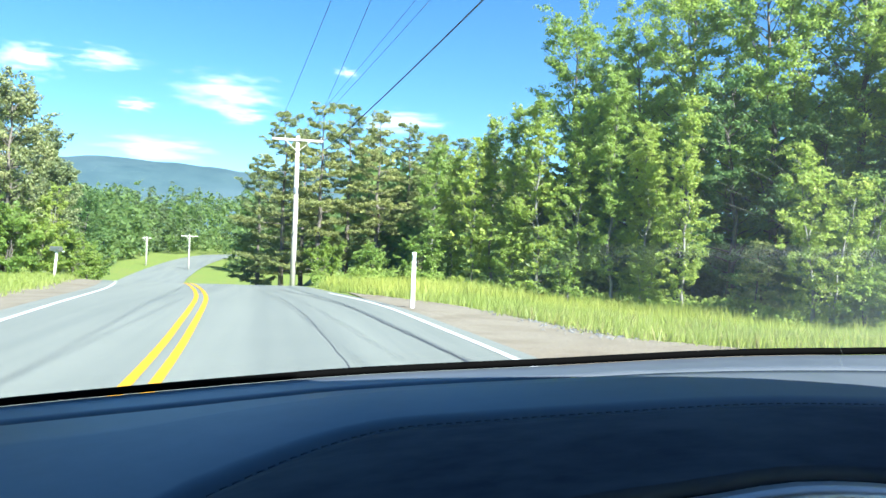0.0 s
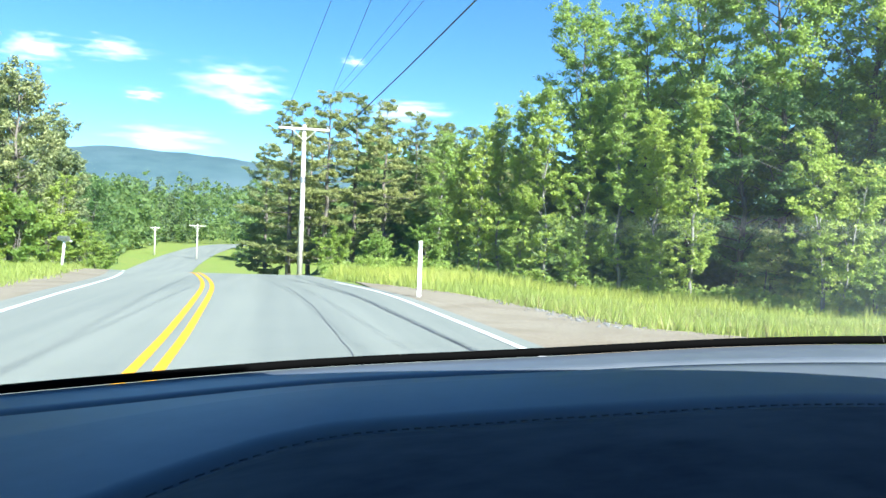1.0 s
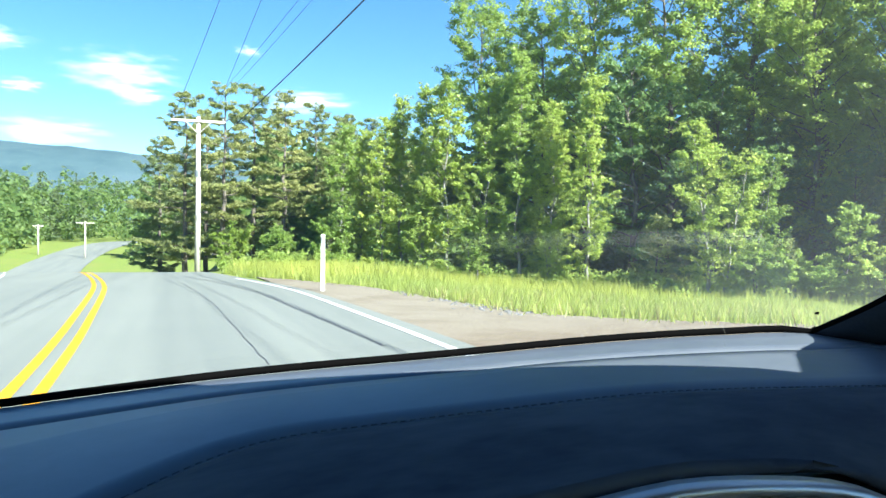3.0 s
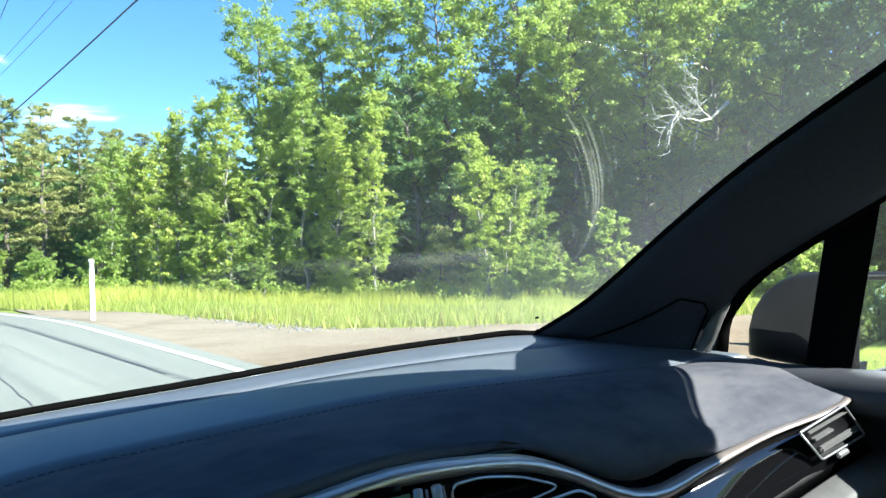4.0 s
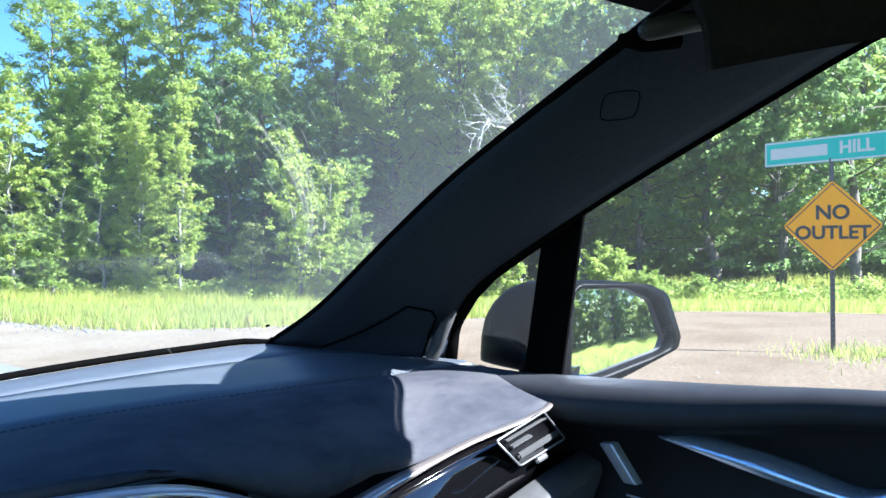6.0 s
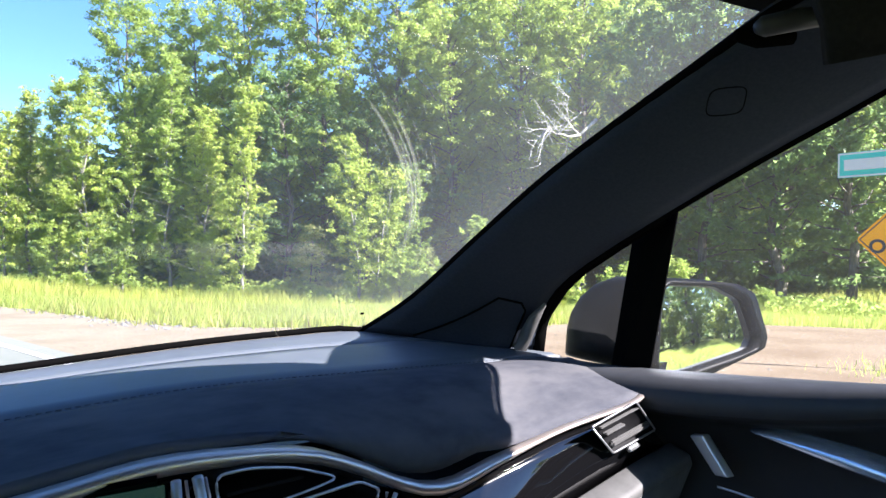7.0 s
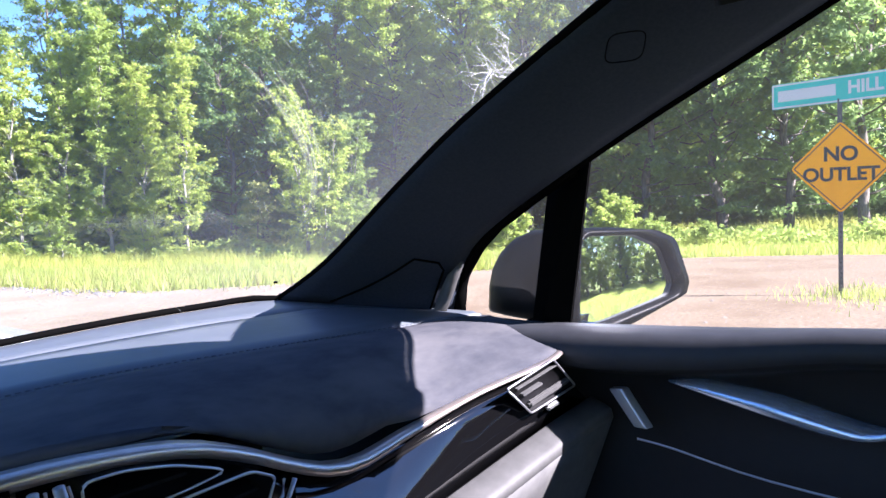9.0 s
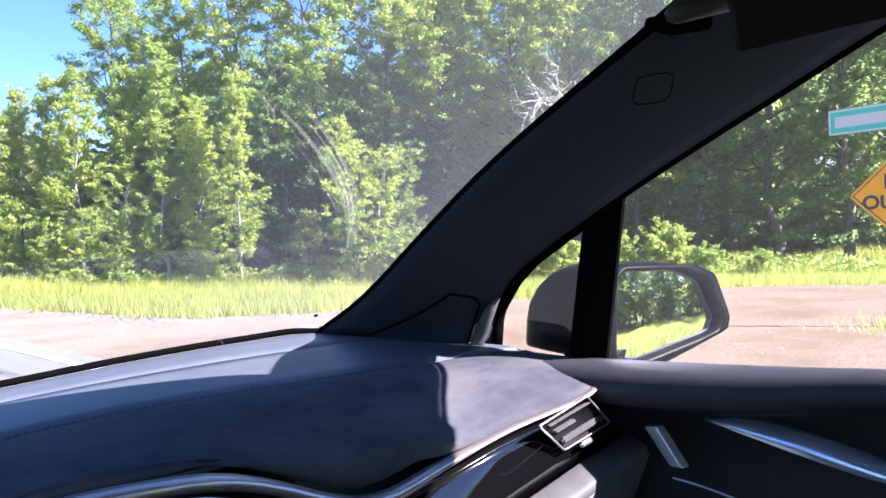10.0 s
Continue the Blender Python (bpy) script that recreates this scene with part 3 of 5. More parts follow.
PLANTS = [
    # kind, bearing, distance, size
    (pine_a, 0.8, 46, 1.0), (pine_b, 3.4, 44, 1.03), (pine_a, 5.4, 47, 0.98), (pine_b, 7.6, 43.5, 0.95), (pine_a, 9.8, 48, 0.92), (pine_b, 11.8, 44, 0.86),
    (pine_a, 13.8, 47, 0.85), (pine_b, 16.0, 46, 0.86), (pine_a, 18.3, 48, 0.8), (pine_a, 2.2, 54, 1.05), (pine_b, 7.0, 55, 1.0), (pine_a, 12.0, 56, 1.0), (pine_b, 15.5, 54, 1.0), (pine_a, -0.9, 53, 0.9),
    (birch_b, 11.6, 39, 0.85), (birch_b, 14.5, 38, 0.9), (birch_a, 17.5, 37, 0.93), (birch_b, 19.6, 36, 1.08), (birch_a, 22.2, 35.5, 0.98), (birch_a, 24.6, 35, 1.05), (birch_b, 27.0, 34.5, 0.95),
    (birch_a, 29.6, 32.5, 0.90), (birch_c, 38.6, 28.5, 0.98), (birch_c, 40.6, 29.5, 0.82), (small_a, 46.6, 26, 1.0),
    (pine_c, 34.6, 30.0, 0.95), (pine_c, 43.0, 28.5, 0.7),
    (maple_a, 29.5, 44, 1.0), (maple_b, 35.5, 41, 1.08), (maple_a, 22.2, 49, 0.95), (maple_b, 26.4, 47, 1.0), (maple_b, 40.5, 42, 1.12), (maple_a, 45.5, 41, 0.98), (maple_b, 50.5, 40, 1.1), (maple_a, 56, 40, 0.98), (maple_b, 61.5, 39, 1.05), (maple_a, 68, 39, 0.95),
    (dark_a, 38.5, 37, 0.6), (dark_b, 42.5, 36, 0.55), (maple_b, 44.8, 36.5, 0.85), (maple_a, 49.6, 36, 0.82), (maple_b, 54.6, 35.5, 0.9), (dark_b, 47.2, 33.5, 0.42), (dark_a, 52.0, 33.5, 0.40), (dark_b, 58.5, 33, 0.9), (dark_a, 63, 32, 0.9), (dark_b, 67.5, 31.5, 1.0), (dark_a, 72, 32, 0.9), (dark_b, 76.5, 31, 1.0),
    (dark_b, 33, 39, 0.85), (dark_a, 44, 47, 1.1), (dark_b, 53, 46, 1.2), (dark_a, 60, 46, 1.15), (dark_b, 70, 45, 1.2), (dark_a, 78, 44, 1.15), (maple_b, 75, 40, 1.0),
    (bush_b, 10.5, 38.5, 0.9), (bush_b, 4.2, 40.5, 0.9), (bush_a, 7.0, 39.5, 1.0), (bush_b, 41.5, 27.5, 0.8), (bush_a, 43.6, 26.0, 0.85), (bush_a, 45.4, 25.5, 0.7), (bush_a, 48.4, 25.2, 0.95), (bush_b, 50.6, 25.0, 0.75), (bush_a, 53.0, 24.8, 0.9),
    (bush_a, 57.4, 25.2, 0.8), (bush_a, 60.2, 24.8, 0.95), (small_a, 61.4, 25.4, 0.55), (bush_a, 63.2, 25.0, 0.6), (bush_a, 66.5, 25.0, 0.5),
    # across the road
    (silver_a, -17.0, 40, 0.86), (silver_a, -13.9, 46, 0.66), (silver_a, -21.0, 38, 0.98), (silver_a, -15.2, 50, 0.92), (silver_a, -18.7, 50, 1.08), (dark_b, -12.4, 60, 0.6), (bush_b, -12.2, 50, 1.1), (dark_a, -22, 40, 0.7), (maple_b, -26, 42, 0.75), (maple_a, -31, 45, 0.8),
    (bush_b, -15.4, 39.5, 1.1), (bush_b, -17.2, 38, 1.3), (bush_b, -18.8, 37.5, 1.2), (bush_b, -13.4, 44, 1.1), (bush_b, -21.0, 37, 1.3), (birch_c, -15.0, 44, 0.8), (birch_c, -18.8, 40, 0.85), (bush_b, -22.5, 38, 1.3), (birch_c, -20.5, 41, 0.9),
    (birch_a, 16.0, 38.5, 0.9), (birch_b, 13.0, 40, 0.85), (birch_c, 27.2, 33.5, 0.5), (birch_c, 21.5, 35, 0.55), (birch_c, 17.2, 36.5, 0.65),
    # behind the car
    (dark_b, 140, 46.5, 0.73), (dark_a, 145, 49.6, 0.62), (dark_b, 150, 46.5, 0.78), (dark_a, 155, 49.6, 0.66), (dark_b, 160, 48.1, 0.78), (dark_a, 165, 52.7, 0.72), (dark_b, 170, 55.8, 0.82), (bush_b, 143, 40.3, 1.76), (bush_b, 148, 40.3, 1.62), (bush_b, 153, 41.1, 1.76), (bush_b, 158, 41.9, 1.89), (bush_b, 163, 43.4, 1.76),
    (maple_a, 150, 52.7, 1.08), (maple_b, 158, 62, 1.08), (pine_a, 164, 71.3, 1.22), (maple_b, 170, 80.6, 1.22), (maple_a, 142, 58.9, 1.22), (dark_a, 132, 55.8, 1.22), (maple_b, 176, 60, 0.9), (maple_b, -120, 45, 0.8), (dark_a, -70, 42, 0.9),
]
rng = random.Random(5)
placed = set()
for ob, az, r, s in PLANTS:
    x, y = polar(az, r)
    if ob.name not in placed:
        placed.add(ob.name)
        stand(ob, x, y, rng.uniform(0, 360), s)
        ob["group"] = "trees of the wood and roadside"
    else:
        again(ob, x, y, rng.uniform(0, 360), s)


def far_wood():
    """Mixed wood on the slope beyond the road: lumpy broadleaf crowns and pointed conifers."""
    rng = np.random.default_rng(77)
    soft, sharp = [], []
    for _ in range(1100):
        az, r = rng.uniform(-30, 16), 125 + 330 * rng.random() ** 1.3
        if abs(r * math.sin(radians(az)) - road_x(min(r, 225))) < 11 and r < 190:
            continue
        x, y = polar(az, r)
        tall = rng.uniform(8, 13) * (1 + 1.3 * ss(150, 400, r))
        point = rng.random() < 0.4
        for k in range(16):
            f = rng.random()
            w = (2.6 if not point else 2.0) * tall / 11 * ((1 - f) if point else math.sin(math.pi * min(1, 0.2 + 0.75 * f)))
            a = rng.random() * 6.28
            (sharp if point else soft).append((x + w * math.cos(a), y + w * math.sin(a), height(x, y) + tall * (0.06 + 0.94 * f)))
    tagged(leaf_object("far_wood", [leaves(rng, soft, 1.4, 0.7, 14, 0.80, 0.8)], M["leaf_far"], None), "green broadleaf wood on the slope beyond the road", "woodland", kind="stuff")
    tagged(leaf_object("far_conifers", [leaves(rng, sharp, 1.0, 0.6, 14, 0.78, 0.4)], M["needle_far"], None), "dark pointed conifers in the far wood", "woodland", kind="stuff")


far_wood()


def undergrowth():
    """Low leaves between the trunks, coloured dim for shade, and the depth of the wood behind."""
    rng = np.random.default_rng(78)
    low, deep = [], []
    for _ in range(5200):
        az = rng.uniform(9, 84)
        r = rng.uniform(38.5, 48) if az > 36 else rng.uniform(43, 52)
        x, y = polar(az, r)
        low.append((x, y, height(x, y) + 0.2 + 3.4 * rng.random() ** 1.5))
    for _ in range(4200):
        az = rng.uniform(6, 86)
        x, y = polar(az, rng.uniform(48, 62))
        deep.append((x, y, height(x, y) + rng.uniform(0, 12.5 if az > 22 else 7.5)))
    for _ in range(1500):
        x, y = polar(rng.uniform(128, 182), rng.uniform(56, 66))
        deep.append((x, y, height(x, y) + rng.uniform(0, 11)))
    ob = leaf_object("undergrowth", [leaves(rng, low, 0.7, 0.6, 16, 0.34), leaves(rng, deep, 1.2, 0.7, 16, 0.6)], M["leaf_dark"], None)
    return tagged(ob, "green undergrowth between the trunks, coloured dim for the wood's shade", "undergrowth", kind="stuff")


undergrowth()


def edge_weeds():
    """Ferns and young growth at the feet of the first trees."""
    rng = np.random.default_rng(79)
    low = []
    for _ in range(3000):
        az = rng.uniform(3, 86)
        r = curve_through(WOOD_EDGE, [az])[0] + rng.normal() * 1.0 + 0.3
        x, y = polar(az, r)
        low.append((x, y, height(x, y) + 0.06 + (0.55 + 0.6 * noise.noise(Vector((x * 0.5, y * 0.5, 3)))) * rng.random() ** 1.2))
    ob = leaf_object("edge_weeds", [leaves(rng, low, 0.24, 0.8, 15, 0.13)], M["leaf_birch"], None)
    return tagged(ob, "ferns and low green weeds along the wood's edge", "weeds", kind="stuff")


edge_weeds()


def mountain():
    rails = []
    for i in range(0, 13):
        f = i / 12
        rail = []
        for k in range(0, 121):
            az = -50 + k * 100 / 120
            top = 292 + 22 * noise.noise(Vector((az * 0.09, 1, 0))) + 12 * noise.noise(Vector((az * 0.45, 5, 0))) - 90 * ss(2, 20, az) - 40 * ss(18, 40, -az)
            r = 2300 + 900 * f
            x, y = polar(az, r)
            rail.append((x, y, top * math.sin(f * math.pi / 2) ** 0.9 + 12 + 22 * f * noise.noise(Vector((x * 0.004, y * 0.004, 0)))))
        rails.append(rail)
    v, f = loft(rails)
    return tagged(mesh_object("mountain_backdrop", v, f, M["mountain"], None, True), "long wooded mountain ridge on the horizon, coloured blue-green for distance haze", "mountain", kind="structure")


mountain()


def cloud_material():
    m = bpy.data.materials.new("cloud")
    m.use_nodes = True
    n, l = m.node_tree.nodes, m.node_tree.links
    n.remove(n["Principled BSDF"])
    tc = n.new("ShaderNodeTexCoord")
    gr = n.new("ShaderNodeTexGradient")
    gr.gradient_type = "SPHERICAL"
    l.new(tc.outputs["Object"], gr.inputs[0])
    mp = n.new("ShaderNodeMapping")
    mp.inputs["Scale"].default_value = (1.6, 2.6, 1)
    info = n.new("ShaderNodeObjectInfo")
    l.new(tc.outputs["Object"], mp.inputs[0]), l.new(info.outputs["Location"], mp.inputs["Location"])
    t = n.new("ShaderNodeTexNoise")
    t.inputs["Scale"].default_value, t.inputs["Detail"].default_value = 1.3, 7
    l.new(mp.outputs[0], t.inputs["Vector"])
    ad = n.new("ShaderNodeMath")
    ad.operation = "MULTIPLY_ADD"
    ad.inputs[1].default_value, ad.inputs[2].default_value = 1.7, -1.0
    l.new(t.outputs["Fac"], ad.inputs[0])
    sm = n.new("ShaderNodeMath")
    l.new(gr.outputs["Fac"], sm.inputs[0]), l.new(ad.outputs[0], sm.inputs[1])
    ra = n.new("ShaderNodeMapRange")
    ra.interpolation_type = "SMOOTHSTEP"
    ra.inputs["From Min"].default_value, ra.inputs["From Max"].default_value, ra.inputs["To Max"].default_value = -0.05, 1.15, 0.72
    l.new(sm.outputs[0], ra.inputs[0])
    em, tr, mx = n.new("ShaderNodeEmission"), n.new("ShaderNodeBsdfTransparent"), n.new("ShaderNodeMixShader")
    em.inputs[0].default_value, em.inputs[1].default_value = (0.93, 0.96, 1.0, 1), 0.62
    l.new(ra.outputs[0], mx.inputs[0]), l.new(tr.outputs[0], mx.inputs[1]), l.new(em.outputs[0], mx.inputs[2])
    l.new(mx.outputs[0], n["Material Output"].inputs[0])
    return m


M["cloud"] = cloud_material()
for az, el, w, h in ((-3.5, 10.8, 6.2, 1.9), (-11.3, 12.2, 4.2, 1.1), (-2.2, 9.3, 3.2, 0.8), (-8, 6.6, 6.5, 1.3), (-16, 11.5, 3.5, 1.4), (-9.5, 9.4, 2.4, 0.6), (5, 12.8, 1.6, 0.5), (9, 9.6, 5.5, 1.0), (-24, 9, 8, 2.2)):
    r = 4200
    p = Vector((r * math.cos(radians(el)) * math.sin(radians(az)), r * math.cos(radians(el)) * math.cos(radians(az)), r * math.sin(radians(el))))
    bm = bmesh.new()
    bmesh.ops.create_circle(bm, cap_ends=True, segments=48, radius=1.0)
    ob = part("cloud_backdrop", bm, M["cloud"])
    ob.matrix_world = look(p, (0, 0, 0)) @ Matrix.Diagonal((r * radians(w) * 0.75, r * radians(h), 1, 1))
    ob.visible_shadow = False
    tagged(ob, "small soft white fair-weather cloud", "cloud", "clouds in the blue sky", "structure")


# ------------------------------------------------------------------ grass, stones
TURNS = np.linspace(2, 108, 213)
EDGES = np.array([apron_edge(a) + 0.3 * noise.noise(Vector((a * 0.9, 0, 0))) + 0.4 * noise.noise(Vector((a * 0.23, 3, 0))) for a in TURNS])
ROAD_YS = np.linspace(-80, 230, 621)
ROAD_XS = np.array([road_x(y) for y in ROAD_YS])


def grass(name, count, pick, tall, mat, seed, label, blades=4, lean=0.3):
    """Tufts of single blades, kept off the asphalt and the gravel but for the tuft round the sign."""
    rng = np.random.default_rng(seed)
    x, y = pick(rng, count)
    az, r = np.degrees(np.arctan2(x, y)), np.hypot(x, y)
    off = x - np.interp(y, ROAD_YS, ROAD_XS)
    stony = (az > 2) & (az < 108) & (r < np.interp(az, TURNS, EDGES) + rng.normal(size=len(x)) * 0.25)
    near_sign = np.hypot(x - SIGN[0], y - SIGN[1]) < 1.1 + 0.5 * rng.random(len(x))
    keep = ~((off > -4.6) & (off < 4.9)) & (~stony | near_sign)
    x, y = x[keep], y[keep]
    z = np.array([height(a, b) for a, b in zip(x, y)]) - 0.04
    patch = np.array([0.95 + 0.55 * noise.noise(Vector((a * 0.35, b * 0.35, 0))) + 0.3 * noise.noise(Vector((a * 1.3, b * 1.3, 7))) for a, b in zip(x, y)])
    x, y, z, patch = (np.repeat(v, blades) for v in (x, y, z, patch))
    n = len(x)
    h = tall * patch * rng.uniform(0.35, 1.25, n)
    a, w = rng.uniform(0, 6.28, n), rng.uniform(0.004, 0.010, n) * (1 + np.hypot(x, y) / 25)
    bx, by = x + rng.normal(size=n) * 0.13, y + rng.normal(size=n) * 0.13
    cx, cy = w * np.cos(a), w * np.sin(a)
    tip = np.stack([bx + rng.normal(size=n) * lean * h, by + rng.normal(size=n) * lean * h, z + h], 1)
    v = np.stack([np.stack([bx - cx, by - cy, z], 1), np.stack([bx + cx, by + cy, z], 1), tip], 1).reshape(-1, 3)
    idx = np.arange(n) * 3
    ob = leaf_object(name, [(v, np.stack([idx, idx + 1, idx + 2], 1))], mat, None)
    return tagged(ob, label, "grass", kind="stuff")


SIGN = polar(75.2, 10.2)


def sector(a0, a1, r0, r1):
    def pick(rng, n):
        a, r = np.radians(rng.uniform(a0, a1, n)), np.sqrt(rng.uniform(r0 * r0, r1 * r1, n))
        return r * np.sin(a), r * np.cos(a)
    return pick


def round_sign(rng, n):
    return SIGN[0] + rng.normal(size=n) * 0.45, SIGN[1] - 0.3 + rng.normal(size=n) * 0.35


grass("grass_strip", 84000, sector(0, 92, 12.8, 33), 0.26, M["blade"], 1, "tall bright green grass between gravel and wood")
grass("tall_grass", 16000, sector(4, 90, 24, 37), 0.55, M["blade"], 5, "tall uncut green grass before the trees", 4)
grass("grass_verge", 22000, sector(-34, -2, 9, 45), 0.22, M["blade"], 2, "green roadside grass across the road", 3)
grass("back_verge", 20000, sector(122, 177, 5, 42), 0.34, M["blade"], 8, "green roadside grass behind the car", 3)
grass("dry_grass", 2600, sector(12, 60, 12.5, 18.5), 0.26, M["blade_dry"], 3, "tan dry grass along the edge of the gravel", 3)
grass("grass_tuft", 260, round_sign, 0.15, M["blade"], 4, "tuft of green grass round the sign post")


def stones():
    rng = np.random.default_rng(9)
    vs, fs = [], []
    for _ in range(1100):
        az = rng.uniform(8, 80)
        r = apron_edge(az) - abs(rng.normal()) * 2.0 if rng.random() < 0.6 else rng.uniform(6, 17)
        x, y = polar(az, r)
        if x - road_x(y) < 4.7:
            continue
        s = rng.uniform(0.008, 0.034)
        z, o = height(x, y), len(vs)
        for dx, dy, dz in ((1, 0, 0), (0.2, 1, 0), (-1, 0.2, 0), (0, -1, 0), (0.1, 0.1, 0.8)):
            vs.append((x + s * (dx + rng.normal() * 0.2), y + s * (dy + rng.normal() * 0.2), z + s * dz))
        fs += [(o, o + 1, o + 4), (o + 1, o + 2, o + 4), (o + 2, o + 3, o + 4), (o + 3, o, o + 4)]
    ob = leaf_object("stones", [(np.array(vs), np.array(fs))], M["stone"], None)
    return tagged(ob, "loose grey stones scattered on the gravel", "stones", kind="stuff")


stones()


def rubble():
    """Broken grey stones heaped where the gravel meets the verge."""
    rng = np.random.default_rng(19)
    vs, fs = [], []
    for _ in range(150):
        az = 21 + rng.normal() * 3.2
        x, y = polar(az, apron_edge(az) - 0.2 + rng.normal() * 0.45)
        r = rng.uniform(0.02, 0.06)
        base, o = height(x, y), len(vs)
        for k in range(5):
            a = 1.257 * k + rng.normal() * 0.2
            vs.append((x + r * math.cos(a) * rng.uniform(0.8, 1.3), y + r * math.sin(a) * rng.uniform(0.8, 1.3), base))
        for k in range(5):
            a = 1.257 * k + 0.4
            vs.append((x + 0.6 * r * math.cos(a), y + 0.6 * r * math.sin(a), base + r * rng.uniform(0.25, 0.6)))
        for k in range(5):
            j = (k + 1) % 5
            fs += [(o + k, o + j, o + 5 + k), (o + j, o + 5 + j, o + 5 + k)]
        fs += [(o + 5, o + 6, o + 7), (o + 5, o + 7, o + 8), (o + 5, o + 8, o + 9)]
    ob = leaf_object("rubble", [(np.array(vs), np.array(fs))], M["rubble"], None)
    return tagged(ob, "heaped grey broken stones at the edge of the gravel", "stones", kind="stuff")


rubble()


def dead_branch():
    """A bare bleached branch that hangs out of the dark wood."""
    rng = np.random.default_rng(41)
    wv, wf = [], []

    def add(path, rad, sides=5):
        v, f = tube(path, rad, sides)
        o = len(wv)
        wv.extend(v)
        wf.extend([tuple(i + o for i in q) for q in f])

    def grow(p, d, length, r, depth):
        path = limb_path(rng, p, d, length, 0.22)
        add(path, [r * (1 - 0.7 * q / 5) for q in range(6)])
        if depth:
            for q in (1, 2, 3, 4, 5):
                for _ in range(2 if depth > 1 else 1):
                    nd = Vector(d) + Vector(rng.normal(size=3).tolist()) * 0.7 + Vector((0, 0, -0.1))
                    grow(path[q], nd, length * 0.5, r * 0.5, depth - 1)

    x, y = polar(54.2, 29.5)
    grow((x, y, 5.7), (-0.8, 0.25, -0.3), 2.6, 0.05, 2)
    grow((x, y, 5.7), (-0.4, 0.3, 0.5), 1.6, 0.035, 2)
    add([(x, y, 5.7), (x + 0.8, y - 0.1, 6.3), (x + 1.6, y + 0.4, 6.5)], [0.06, 0.07, 0.08])
    ob = mesh_object("dead_branch", wv, wf, M["dead_wood"], None, True)
    return tagged(ob, "bare bleached dead branch hanging from the dark wood", "branch")


dead_branch()


# ------------------------------------------------------------------ roadside things
def utility_pole(x, y, tall, label, arm=2.6, turn=0.0):
    t = thing("utility_pole", label, "utility pole", "utility poles along the road", Matrix.Translation((x, y, height(x, y))) @ Matrix.Rotation(radians(turn), 4, "Z"))
    v, f = tube([(0, 0, -0.3), (0.02, 0, tall * 0.5), (0.0, 0, tall)], [0.15, 0.13, 0.10], 12)
    mesh_object("pole", v, f, M["pole_wood"], t, True)
    part("crossarm", box_bm((arm, 0.10, 0.12), (0, -0.12, tall - 0.22), 0.01), M["pole_wood"], t)
    for sx in (-1, 1):
        v, f = tube([(sx * 0.62, -0.13, tall - 0.27), (0.0, -0.12, tall - 0.85)], 0.025, 5)
        mesh_object("brace", v, f, M["pole_wood"], t)
    for o in (-arm / 2 + 0.12, -arm / 4, arm / 2 - 0.12):
        v, f = tube([(o, -0.12, tall - 0.17), (o, -0.12, tall - 0.09), (o, -0.12, tall - 0.03)], [0.03, 0.05, 0.03], 8)
        mesh_object("insulator", v, f, M["steel"], t, True)
    v, f = tube([(0, 0, tall * 0.62), (0, 0, tall * 0.66)], 0.15, 10)
    mesh_object("band", v, f, M["steel"], t)
    return t


POLE = polar(1.6, 41)
utility_pole(*POLE, 7.9, "pale weathered wooden utility pole with a crossarm")
utility_pole(*polar(-5.6, 130), 5.6, "far wooden utility pole with a crossarm beside the road")
utility_pole(*polar(-8.4, 140), 4.8, "far wooden utility pole beside the bend", 1.6)


def wire(name, ends, r, label):
    a, b = Vector(ends[0]), Vector(ends[1])
    pts = [a.lerp(b, k / 24) + Vector((0, 0, -1.1 * 4 * (k / 24) * (1 - k / 24) * 0.5)) for k in range(25)]
    v, f = tube(pts, r, 6)
    return tagged(mesh_object(name, v, f, M["wire"], None, True), label, "cable", "overhead wires along the road")


pz = height(*POLE) + 7.85
for dx, x1 in ((-1.18, 3.8), (0.65, 3.4)):
    wire("power_line", ((POLE[0] + dx, POLE[1] - 0.12, pz), (x1, -14, 11.4)), 0.009, "thin black overhead power line")
for x0, x1, z1, r in ((1.7, 7.8, 11.6, 0.008), (2.0, 8.4, 11.6, 0.008)):
    wire("power_line", ((x0, 47, 8.4), (x1, -14, z1)), r, "thin black overhead power line")
wire("telephone_cable", ((2.7, 48, 7.1), (8.9, -14, 11.2)), 0.025, "thick black overhead telephone cable")


def delineator(x, y):
    t = thing("delineator_post", "white reflector post in the roadside grass", "post", "", Matrix.Translation((x, y, height(x, y))))
    part("post", box_bm((0.10, 0.035, 1.5), (0, 0, 0.6), 0.008), M["sign_white"], t)
    part("reflector", box_bm((0.085, 0.012, 0.16), (0, -0.025, 1.22), 0.004), M["steel"], t, "pale reflector plate")
    return t


delineator(*polar(10.3, 18.8))


def letters(name, text, size, mat, parent, m, extrude=0.0015):
    cu = bpy.data.curves.new(name, "FONT")
    cu.body, cu.size, cu.align_x, cu.align_y, cu.extrude = text, size, "CENTER", "CENTER", extrude
    cu.offset = 0.006 * size / 0.2
    tmp = bpy.data.objects.new(name, cu)
    me = bpy.data.meshes.new_from_object(tmp)
    bpy.data.objects.remove(tmp)
    me.materials.clear()
    me.materials.append(mat)
    ob = new(name, me)
    ob.parent = parent
    ob.matrix_local = m
    return ob


